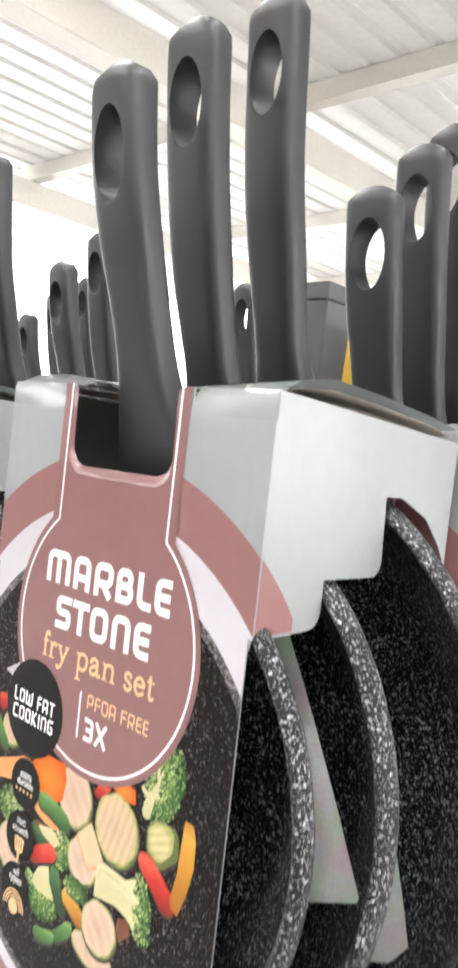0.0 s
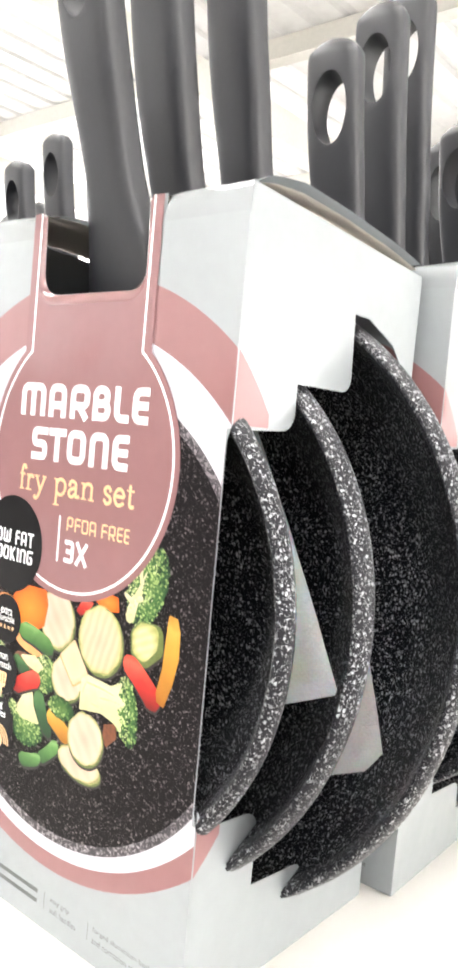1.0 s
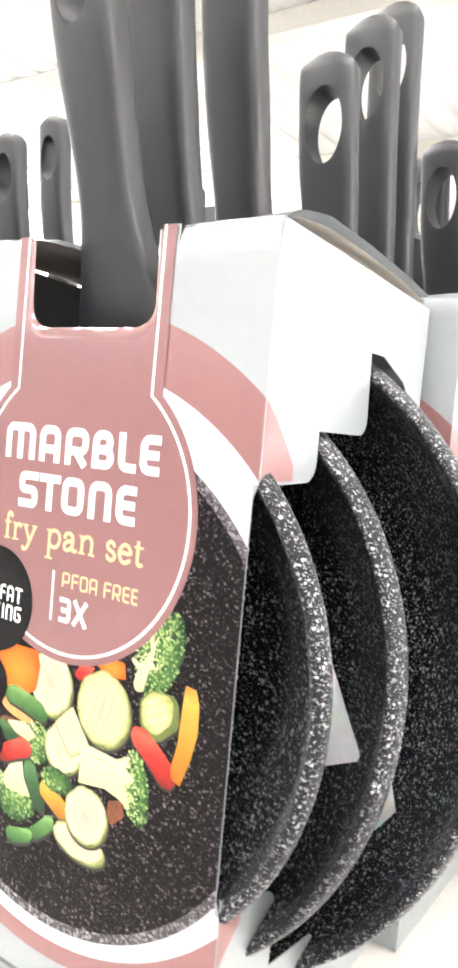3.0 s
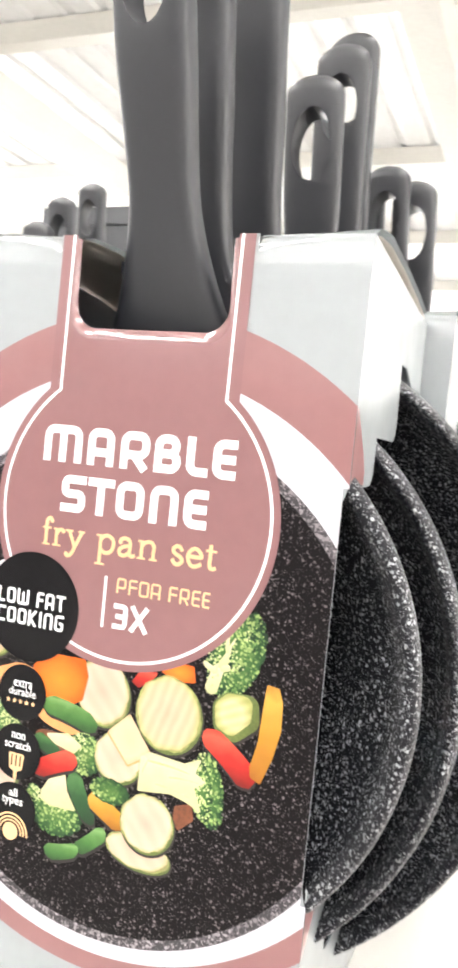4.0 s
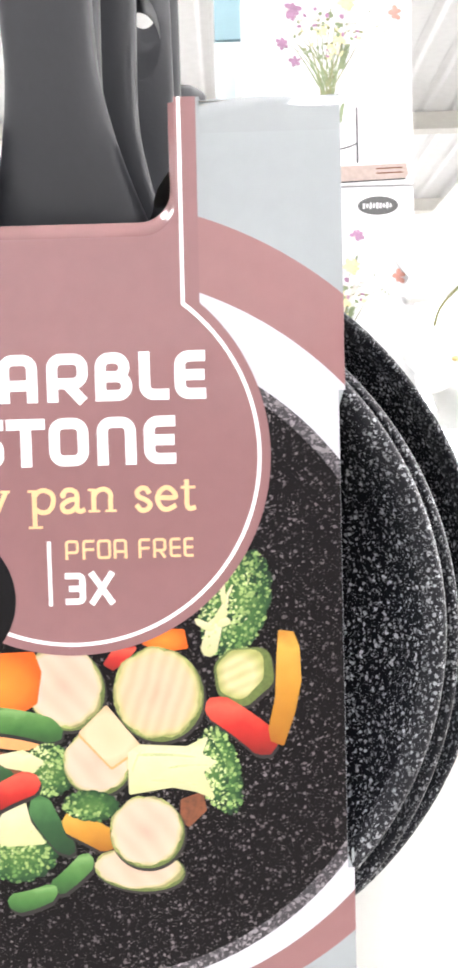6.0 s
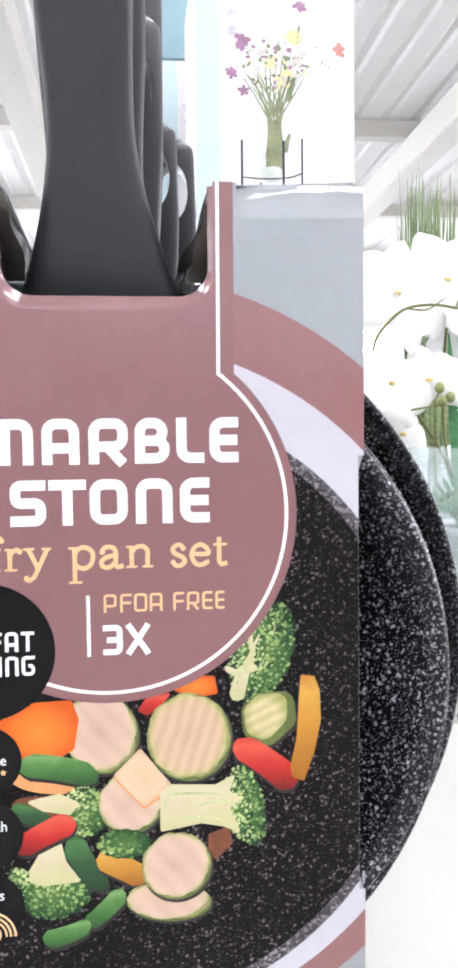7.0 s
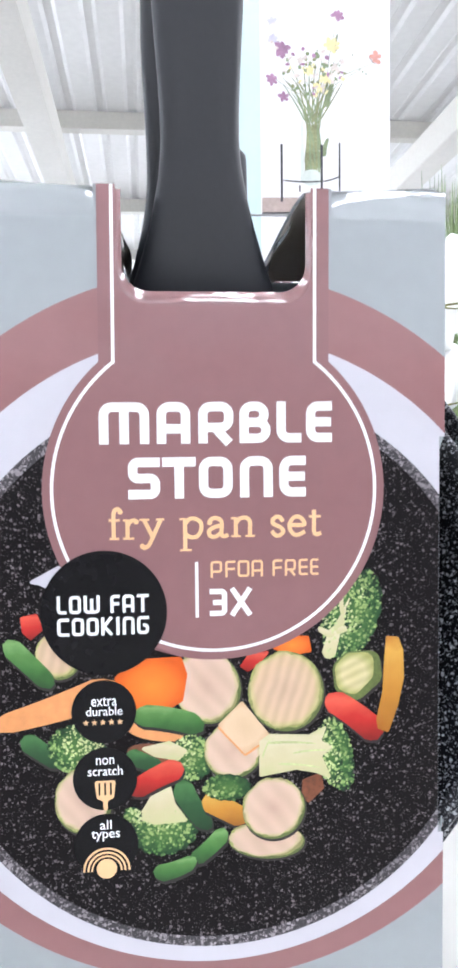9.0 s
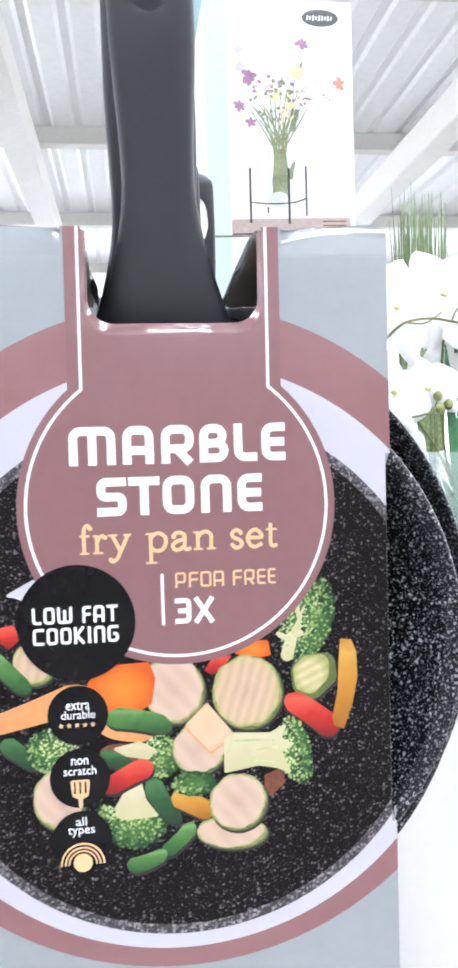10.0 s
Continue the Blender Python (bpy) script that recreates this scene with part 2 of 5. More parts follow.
def mesh_of(name, verts, faces, mat, smooth=False):
    me = bpy.data.meshes.new(name)
    me.from_pydata([tuple(v) for v in verts], [], faces)
    me.materials.append(mat)
    if smooth:
        me.shade_smooth()
    return me


def thing(name, at=(0, 0, 0)):
    ob = new(name)
    ob.empty_display_size = 0.05
    ob.matrix_basis = pose(*at)
    return ob


def part(name, bm, mat, parent, label="", smooth=False):
    """Links a bmesh or a mesh, given in the parent's axes, as one object under parent."""
    if isinstance(bm, bmesh.types.BMesh):
        me = bpy.data.meshes.new(name)
        bm.to_mesh(me)
        bm.free()
        me.materials.append(mat)
    else:
        me = bm
    if smooth:
        me.shade_smooth()
    ob = new(name, me)
    ob.parent = parent
    return tagged(ob, label)


def box_bm(x0, x1, y0, y1, z0, z1, bevel=0.0):
    bm = bmesh.new()
    bmesh.ops.create_cube(bm, size=1)
    for v in bm.verts:
        v.co = Vector(((x0 + x1) / 2 + v.co.x * (x1 - x0), (y0 + y1) / 2 + v.co.y * (y1 - y0), (z0 + z1) / 2 + v.co.z * (z1 - z0)))
    if bevel:
        bmesh.ops.bevel(bm, geom=bm.edges[:], offset=bevel, segments=2, affect="EDGES")
    return bm


def plate(outline, place, thick, mat_name=None):
    """A flat sheet with thickness: outline in two axes, place(u, v, w) gives the point in three."""
    bm = bmesh.new()
    clean = [q for i, q in enumerate(outline) if math.dist(q, outline[i - 1]) > 1e-6]
    vs = [bm.verts.new(place(u, v, 0.0)) for u, v in clean]
    for tri in tessellate_polygon([[Vector((u, v, 0.0)) for u, v in clean]]):
        bm.faces.new([vs[i] for i in tri])
    bmesh.ops.recalc_face_normals(bm, faces=bm.faces[:])
    if thick:
        got = bmesh.ops.extrude_face_region(bm, geom=bm.faces[:])
        base = Vector(place(0, 0, 0))
        step = Vector(place(0, 0, thick)) - base
        bmesh.ops.translate(bm, vec=step, verts=[g for g in got["geom"] if isinstance(g, bmesh.types.BMVert)])
        bmesh.ops.recalc_face_normals(bm, faces=bm.faces[:])
    return bm


def circle(cx, cz, rx, rz=None, n=96, a0=0.0, a1=360.0, turn=0.0):
    rz = rx if rz is None else rz
    out, c, s = [], math.cos(radians(turn)), math.sin(radians(turn))
    whole = abs(a1 - a0 - 360) < 1e-6
    for i in range(n if whole else n + 1):
        a = radians(a0 + (a1 - a0) * i / n)
        u, v = rx * math.cos(a), rz * math.sin(a)
        out.append((cx + u * c - v * s, cz + u * s + v * c))
    return out


def rounded(points, radii, n=6):
    """A closed outline with its corners rounded."""
    out = []
    k = len(points)
    for i, (p, r) in enumerate(zip(points, radii)):
        if not r:
            out.append(p)
            continue
        p = Vector(p)
        a, b = (Vector(points[i - 1]) - p).normalized(), (Vector(points[(i + 1) % k]) - p).normalized()
        half = math.acos(max(-1, min(1, a.dot(b)))) / 2
        d = r / math.tan(half)
        c = p + (a + b).normalized() * (r / math.sin(half))
        s, e = p + a * d - c, p + b * d - c
        turn = s.angle_signed(e)
        for j in range(n + 1):
            t = -turn * j / n
            out.append((c.x + s.x * math.cos(t) - s.y * math.sin(t), c.y + s.x * math.sin(t) + s.y * math.cos(t)))
    return out


def text_mesh(words, x0, x1, z0, z1, mat, level, bold=0.0, shear=0.0, weight=0.0):
    """Flat lettering that fills the given field of the front."""
    cu = bpy.data.curves.new("lettering", "FONT")
    cu.body, cu.offset, cu.shear, cu.resolution_u = words, bold, shear, 3
    ob = bpy.data.objects.new("lettering", cu)
    scene.collection.objects.link(ob)
    me = bpy.data.meshes.new_from_object(ob.evaluated_get(bpy.context.evaluated_depsgraph_get()))
    bpy.data.objects.remove(ob)
    xs, ys = [v.co.x for v in me.vertices], [v.co.y for v in me.vertices]
    a, b, c, d = min(xs), max(xs), min(ys), max(ys)
    for v in me.vertices:
        v.co = Vector((x0 + (v.co.x - a) / (b - a) * (x1 - x0), -level, z0 + (v.co.y - c) / (d - c) * (z1 - z0)))
    if weight:
        # a heavier face: the same letters again, a hair to either side
        base = [v.co.copy() for v in me.vertices]
        faces = [tuple(q.vertices) for q in me.polygons]
        verts, all_faces = [], []
        ring = [(0.0, 0.0)] + [(q * weight * math.cos(math.pi * j / 6), q * weight * math.sin(math.pi * j / 6)) for q in (0.5, 1.0) for j in range(12)]
        for k, (dx, dz) in enumerate(ring):
            all_faces += [tuple(i + len(verts) for i in q) for q in faces]
            verts += [v + Vector((dx, -k * 5e-7, dz)) for v in base]
        return mesh_of("lettering", verts, all_faces, mat)
    me.materials.clear()
    me.materials.append(mat)
    return me


def ribbon(bm, path, w, level, closed=False):
    """One pen stroke of even width along a path, flat on the front."""
    p = [Vector(q) for i, q in enumerate(path) if i == 0 or math.dist(q, path[i - 1]) > 1e-7]
    k = len(p)
    rows = []
    for i in range(k):
        a = p[i] - p[i - 1] if (i or closed) else p[1] - p[0]
        b = p[(i + 1) % k] - p[i] if (i < k - 1 or closed) else p[i] - p[i - 1]
        a, b = a.normalized(), b.normalized()
        d = (a + b).normalized()
        nrm = Vector((-d.y, d.x)) * (w / 2 / max(0.5, d.dot(b)))
        rows.append([bm.verts.new((q.x, -level - i * 2e-7, q.y)) for q in (p[i] + nrm, p[i] - nrm)])
    for i in range(k if closed else k - 1):
        a, b = rows[i], rows[(i + 1) % k]
        bm.faces.new((a[0], a[1], b[1], b[0]))


def soften(path, radius, n=6):
    """An open path with its inner corners rounded."""
    return rounded(path, [0] + [radius] * (len(path) - 2) + [0], n)


def glide(path, n=8):
    """A smooth curve through the points of a path."""
    out = []
    q = [path[0]] + list(path) + [path[-1]]
    for a, b, c, d in zip(q, q[1:], q[2:], q[3:]):
        for j in range(n):
            t = j / n
            out.append(tuple(0.5 * (2 * b[i] + (c[i] - a[i]) * t + (2 * a[i] - 5 * b[i] + 4 * c[i] - d[i]) * t * t + (3 * b[i] - a[i] - 3 * c[i] + d[i]) * t ** 3) for i in (0, 1)))
    return out + [path[-1]]


def capital(ch, x0, x1, z0, z1, w, level):
    """A square-shouldered capital with rounded corners, drawn in strokes."""
    L, R, B, T = x0 + w / 2, x1 - w / 2, z0 + w / 2, z1 - w / 2
    M, C, r = (z0 + z1) / 2, (x0 + x1) / 2, w * 0.85
    low = z0 + (z1 - z0) * 0.36
    strokes = {"M": [[(L, z0), (L, T), (R, T), (R, z0)], [(C, z0), (C, T)]], "A": [[(L, z0), (L, T), (R, T), (R, z0)], [(L, low), (R, low)]],
               "N": [[(L, z0), (L, T), (R, T), (R, z0)]], "R": [[(L, z0), (L, T), (R, T), (R, low + w * 0.1), (L, low + w * 0.1)], [(C, low), (R + w * 0.05, z0)]],
               "B": [[(L, B), (L, T), (R - w * 0.2, T), (R - w * 0.2, M), (L, M)], [(L, M), (R, M), (R, B), (L - w / 2, B)]],
               "L": [[(L, z1), (L, B), (x1, B)]], "E": [[(x1, T), (L, T), (L, B), (x1, B)], [(L, M), (x1 - w * 0.1, M)]],
               "S": [[(x1, T), (L, T), (L, M), (R, M), (R, B), (x0, B)]], "T": [[(x0, T), (x1, T)], [(C, T), (C, z0)]], "O": [[(L, B), (L, T), (R, T), (R, B)]],
               "P": [[(L, z0), (L, T), (R, T), (R, low), (L, low)]], "F": [[(x1, T), (L, T), (L, z0)], [(L, M), (x1 - w * 0.2, M)]],
               "W": [[(L, z1), (L, B), (R, B), (R, z1)], [(C, B), (C, z1 - w)]], "C": [[(x1, T), (L, T), (L, B), (x1, B)]], "I": [[(C, z0), (C, z1)]],
               "K": [[(L, z0), (L, z1)], [(R, z1), (L + w * 0.4, M), (R, z0)]], "G": [[(x1, T), (L, T), (L, B), (R, B), (R, M), (C, M)]],
               "3": [[(x0, T), (R, T), (R, B), (x0, B)], [(x0 + w * 0.6, M), (R, M)]], "X": [[(L, z0), (R, z1)], [(L, z1), (R, z0)]]}[ch]
    bm = bmesh.new()
    for k, path in enumerate(strokes):
        if ch == "O":
            ribbon(bm, rounded(path, [r] * 4), w, level + k * 7e-6, True)
        else:
            ribbon(bm, soften(path, min(r, (z1 - z0) * 0.13 if ch in "S3" else r)), w, level + k * 7e-6)
    return bm


def book_letter(ch, x0, x1, base, high, level):
    """A small letter with serifs: curved strokes and slab feet."""
    paths, feet, dots = {
        "f": ([[(0.86, 1.34), (0.70, 1.50), (0.48, 1.42), (0.40, 1.15), (0.40, 0.6), (0.40, 0.0)], [(0.08, 0.95), (0.80, 0.95)]], [(0.12, 0.75, 0.03)], [(0.84, 1.36)]),
        "r": ([[(0.30, 0.97), (0.30, 0.0)], [(0.30, 0.62), (0.50, 0.88), (0.80, 0.95)]], [(0.02, 0.70, 0.03), (0.04, 0.36, 0.94)], [(0.84, 0.86)]),
        "y": ([[(0.18, 0.95), (0.52, 0.08)], [(0.86, 0.95), (0.50, 0.0), (0.36, -0.32), (0.18, -0.45), (0.08, -0.36)]], [(0.0, 0.40, 0.95), (0.66, 1.0, 0.95)], [(0.10, -0.36)]),
        "p": ([[(0.24, 0.97), (0.24, -0.62)], [(0.26, 0.72), (0.42, 0.93), (0.66, 0.95), (0.88, 0.74), (0.88, 0.34), (0.70, 0.06), (0.44, 0.04), (0.26, 0.2)]], [(0.02, 0.50, -0.61), (0.02, 0.30, 0.94)], []),
        "a": ([[(0.14, 0.76), (0.26, 0.93), (0.50, 0.95), (0.68, 0.76), (0.68, 0.16), (0.80, 0.04), (0.98, 0.12)], [(0.66, 0.58), (0.34, 0.50), (0.12, 0.30), (0.20, 0.06), (0.44, 0.05), (0.66, 0.24)]], [], [(0.16, 0.74)]),
        "n": ([[(0.22, 0.97), (0.22, 0.0)], [(0.22, 0.66), (0.38, 0.90), (0.62, 0.95), (0.79, 0.76), (0.79, 0.4), (0.79, 0.0)]], [(0.03, 0.42, 0.03), (0.60, 0.99, 0.03), (0.03, 0.26, 0.94)], []),
        "s": ([[(0.84, 0.72), (0.66, 0.93), (0.40, 0.96), (0.18, 0.80), (0.26, 0.60), (0.70, 0.42), (0.86, 0.22), (0.66, 0.04), (0.36, 0.03), (0.12, 0.26)]], [], []),
        "e": ([[(0.14, 0.54), (0.86, 0.54), (0.80, 0.80), (0.54, 0.96), (0.26, 0.84), (0.10, 0.50), (0.26, 0.12), (0.54, 0.03), (0.92, 0.20)]], [], []),
        "t": ([[(0.42, 1.28), (0.42, 0.7), (0.42, 0.20), (0.58, 0.04), (0.94, 0.10)], [(0.06, 0.95), (0.92, 0.95)]], [], [])}[ch]
    bm = bmesh.new()
    k = 0

    def put(q):
        return (x0 + (x1 - x0) * q[0], base + high * q[1])
    for path in paths:
        flat = len(path) == 2 and path[0][1] == path[1][1]
        ribbon(bm, glide([put(q) for q in path]), high * (0.12 if flat else 0.205), level + k * 7e-6)
        k += 1
    for a, b, z in feet:
        ribbon(bm, [put((a, z)), put((b, z))], high * 0.105, level + k * 7e-6)
        k += 1
    for q in dots:
        c = put(q)
        bm.faces.new([bm.verts.new((u, -level - k * 7e-6, v)) for u, v in circle(*c, high * 0.13, n=14)])
        k += 1
    return bm


# ---- the carton of three pans ----
HALF, TALL, DEEP = 0.0785, 0.295, 0.123
INK = 0.00002


def front_outline():
    """Front panel with the handle slot at the top and the bitten right and left edges."""
    right = [(0.0321, TALL), (0.0392, TALL), (0.0392, 0.2850), (HALF, 0.2850), (HALF, 0.2135), (HALF - 0.0018, 0.208), (HALF - 0.0018, 0.078), (HALF, 0.072), (HALF, 0.0)]
    pts = [(-HALF, 0.0)] + [(-x, z) for x, z in reversed(right[:-1])] + [(-0.0321, 0.2569), (0.0321, 0.2569)] + right
    rad = [0] + [0, 0.001, 0.001, 0, 0, 0, 0, 0.001] + [0.0097, 0.0097] + [0.001, 0, 0, 0, 0, 0.001, 0.001, 0, 0]
    return rounded(pts, rad)


def side_outline():
    pts = [(0, 0), (DEEP, 0), (DEEP, 0.021), (0.079, 0.0215), (0.0705, 0.0205), (0.0698, 0.0355), (0.0352, 0.039), (0.0358, 0.0685),
           (0.004, 0.0715), (0, 0.079)]
    low = rounded(pts, [0, 0, 0, 0.001, 0, 0.006, 0, 0.008, 0.003, 0])
    up = [(0, 0.212), (0.0355, 0.2135), (0.0352, 0.231), (0.0725, 0.231), (0.0705, 0.2625), (0.082, 0.2625), (0.103, 0.2545), (0.116, 0.243), (DEEP, 0.234),
          (DEEP, 0.288), (0, TALL)]
    high = rounded(up, [0.002, 0.007, 0, 0.006, 0, 0.002, 0.004, 0.004, 0, 0, 0])
    return low, high


def band_sheet(cz, r, level, bitten=True):
    """A printed disc on the front, cut to the card that is there: the slot above, the bitten edges beside."""
    bm = bmesh.new()
    edge = HALF - 0.0019
    cuts = sorted({-edge, edge, -0.0323, 0.0323, -0.024, 0.024, *[-edge + 2 * edge * i / 70 for i in range(71)]})

    def column(u0, u1, lo, hi):
        quad = []
        for u in (u0, u1):
            h = math.sqrt(max(0.0, r * r - u * u))
            quad.append((u, max(cz - h, lo), min(cz + h, hi)))
        if min(q[2] - q[1] for q in quad) < 0:
            return
        bm.faces.new([bm.verts.new(v) for v in ((quad[0][0], -level, quad[0][1]), (quad[1][0], -level, quad[1][1]), (quad[1][0], -level, quad[1][2]), (quad[0][0], -level, quad[0][2]))])

    for u0, u1 in zip(cuts, cuts[1:]):
        if abs(u0) < r and abs(u1) < r:
            column(u0, u1, 0.002, 0.2566 if abs(u0 + u1) < 0.0646 else TALL)
    if not bitten:
        for sgn in (1, -1):
            for lo, hi in ((0.002, 0.0735), (0.2125, TALL)):
                column(*sorted((sgn * edge, sgn * HALF)), lo, hi)
    return bm


def ring_side(level, cz, r, z_lo, z_hi, y_hi):
    """The part of a printed disc that has turned the corner onto the right side panel."""
    pts = []
    n = 14
    for i in range(n + 1):
        y = y_hi * i / n
        d = r * r - (HALF + y) ** 2
        if d <= 0:
            break
        h = math.sqrt(d)
        if z_hi:
            pts.append((y, min(cz + h, TALL)))
        else:
            pts.append((y, cz - h))
    return pts


def capsule(x0, z0, x1, z1, w0, w1=None, bow=0.0):
    """A bean or strip: an outline round a bowed centre line."""
    w1 = w0 if w1 is None else w1
    a, b = Vector((x0, z0)), Vector((x1, z1))
    d = (b - a)
    nrm = Vector((-d.y, d.x)).normalized()
    left, right = [], []
    n = 12
    for i in range(n + 1):
        t = i / n
        c = a + d * t + nrm * bow * 4 * t * (1 - t)
        w = (w0 + (w1 - w0) * t) / 2 * min(1.0, (0.35 + 5 * min(t, 1 - t)))
        left.append(tuple(c + nrm * w)), right.append(tuple(c - nrm * w))
    return left + right[::-1]


def clumpy(cx, cz, rx, rz, turn, seed, bumps=15):
    """The uneven outline of a floret."""
    rnd = random.Random(seed)
    ph, out = rnd.random() * 6, []
    c, s = math.cos(radians(turn)), math.sin(radians(turn))
    for i in range(120):
        a = 2 * math.pi * i / 120
        k = 0.92 + 0.08 * abs(math.sin(a * bumps / 2 + ph)) + rnd.uniform(-0.012, 0.012)
        u, v = rx * k * math.cos(a), rz * k * math.sin(a)
        out.append((cx + u * c - v * s, cz + u * s + v * c))
    return out


def carton():
    box = thing("pan_set_carton")
    tagged(box, "light grey and old-rose pan set carton standing on a white shelf", "box")
    sheet = 0.0006
    part("front_panel", plate(front_outline(), lambda u, v, w: (u, w, v), sheet), CARD, box, "grey front panel with a handle slot")
    low, high = side_outline()
    for sgn in (1, -1):
        for name, line in (("lower_side_panel", low), ("upper_side_panel", high)):
            part(name, plate(line, lambda u, v, w: (sgn * (HALF - w), 0.0007 + u, v), sheet), CARD, box)
    for name, line in (("back_panel", [(-HALF, 0), (HALF, 0), (HALF, 0.021), (-HALF, 0.021)]), ("back_flap", [(0.034, 0.262), (HALF, 0.262), (HALF, 0.288), (0.034, 0.288)]),
                       ("back_flap", [(-HALF, 0.262), (-0.034, 0.262), (-0.034, 0.288), (-HALF, 0.288)])):
        part(name, plate(line, lambda u, v, w: (u, DEEP + 0.001 - w, v), sheet), CARD, box)
    part("bottom_panel", box_bm(-HALF + 0.001, HALF - 0.001, 0.001, DEEP, 0.0002, 0.001), INSIDE, box)
    # top flaps, sprung open above the side panels, one pair each side of the slot
    for sgn in (1, -1):
        for name, rises, y1, mat in (("top_flap", (0.0, 0.0062, 0.0100, 0.0098, 0.0082, 0.0058), 0.123, CARD), ("tuck_flap", (0.0, 0.0034, 0.0060, 0.0062, 0.0048, 0.0026), 0.119, INSIDE),
                                     ("dust_flap", (-0.0016, -0.0006, 0.0014, 0.0022, 0.0012, -0.0012), 0.114, INSIDE)):
            bm = bmesh.new()
            rows = []
            for i in range(25):
                t = i / 24
                row = []
                for j in range(5):
                    s = j / 4
                    x = sgn * (0.032 + (HALF - 0.0325) * s)
                    y = 0.001 + (y1 - 0.001) * t
                    rise = float(np.interp(t, (0.0, 0.09, 0.24, 0.5, 0.8, 1.0), rises))
                    z = TALL - 0.0008 - 0.0066 * t + rise * (0.55 + 0.45 * s)
                    row.append(bm.verts.new((x, y, z)))
                rows.append(row)
            for a, b in zip(rows, rows[1:]):
                for j in range(4):
                    bm.faces.new((a[j], a[j + 1], b[j + 1], b[j]))
            bmesh.ops.solidify(bm, geom=bm.faces[:], thickness=0.0007)
            bmesh.ops.recalc_face_normals(bm, faces=bm.faces[:])
            part(name, bm, mat, box, "sprung open card flap", smooth=False)
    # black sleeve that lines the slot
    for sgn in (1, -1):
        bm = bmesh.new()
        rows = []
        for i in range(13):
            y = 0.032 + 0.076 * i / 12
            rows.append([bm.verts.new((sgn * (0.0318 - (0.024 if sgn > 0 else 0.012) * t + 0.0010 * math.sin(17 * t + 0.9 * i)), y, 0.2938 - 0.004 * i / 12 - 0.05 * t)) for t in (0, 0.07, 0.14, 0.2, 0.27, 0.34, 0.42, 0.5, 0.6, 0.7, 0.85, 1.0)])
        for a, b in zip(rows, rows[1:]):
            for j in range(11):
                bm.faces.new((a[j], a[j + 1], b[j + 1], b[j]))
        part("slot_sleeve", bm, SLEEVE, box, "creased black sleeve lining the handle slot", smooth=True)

    # the slot's edge is pressed inward
    def slot_line(half, low, r):
        edge = rounded([(-half, 0.2935), (-half, low), (half, low), (half, 0.2935)], [0, r, r, 0], 10)
        out = []
        for a, b in zip(edge, edge[1:]):
            steps = 24 if abs(a[1] - b[1]) < 1e-6 and abs(a[0] - b[0]) > 0.02 else 10 if abs(a[1] - b[1]) > 0.01 else 1
            out += [(a[0] + (b[0] - a[0]) * k / steps, a[1] + (b[1] - a[1]) * k / steps) for k in range(steps)]
        return out + [edge[-1]]

    bm = bmesh.new()
    rows = []
    for p, q in zip(slot_line(0.0322, 0.2568, 0.0097), slot_line(0.0304, 0.2611, 0.0088)):
        wide = math.dist(p, q)
        row = []
        for k in range(11):
            t = k / 10
            x, z = p[0] + (q[0] - p[0]) * t, p[1] + (q[1] - p[1]) * t
            dent = 0.00022 * noise.noise((x * 260, z * 420, 11.0)) + 0.00007 * noise.noise((x * 1100, z * 1100, 5.0))
            row.append(bm.verts.new((x, -INK * 20 + (0.32 * wide * t + dent) * t, z)))
        rows.append(row)
    for a, b in zip(rows, rows[1:]):
        for k in range(10):
            bm.faces.new((a[k], b[k], b[k + 1], a[k + 1]))
    part("slot_edge", bm, ROSEFOLD, box, "creased edge of the handle slot", smooth=True)
    # the card rolls back toward the top fold
    for sgn in (1, -1):
        bm = bmesh.new()
        rows = []
        for i in range(61):
            t = i / 60
            x = 0.0392 + (HALF - 0.0392) * t
            deep = 0.0030 + 0.0048 * math.exp(-t / 0.16) + 0.0004 * math.sin(9 * t)
            row = []
            for k in range(19):
                z = 0.2850 + (TALL - 0.2850) * k / 18
                q = max(0.0, (z - TALL + deep) / deep)
                dent = 0.00016 * noise.noise((x * 300, z * 420, 3.0 * sgn)) + 0.00006 * noise.noise((x * 1200, z * 1200, 7.0))
                row.append(bm.verts.new((sgn * x, 0.33 * deep * q * q + dent * q, z)))
            rows.append(row)
        for a, b in zip(rows, rows[1:]):
            for k in range(18):
                bm.faces.new((a[k], b[k], b[k + 1], a[k + 1]))
        part("fold_edge", bm, CARDFOLD, box, "creased top fold of the grey card", smooth=True)
    # print on the front, each ink a hair above the last
    def ink(name, line, level, mat, label=""):
        return part(name, plate(line, lambda u, v, w: (u, -INK * level, v), 0), mat, box, label)

    for name, cz, r, level, mat in (("printed_rose_band", 0.1471, 0.1211, 1, PINK), ("printed_white_ring", 0.1403, 0.1074, 2, WHITE),
                                    ("printed_pan_rim", 0.1344, 0.0962, 3, PHOTORIM), ("printed_pan", 0.1344, 0.0926, 4, PHOTO)):
        bm = band_sheet(cz, r, INK * level, level > 2)
        part(name, bm, mat, box)
    up = ring_side(0, 0.1471, 0.1211, 0, 1, 0.0195)
    part("printed_rose_corner", plate(up + [(0.0195, 0.2137), (0.0, 0.2137)], lambda u, v, w: (HALF + 0.00015, u + 0.0007, v), 0), PINK, box)
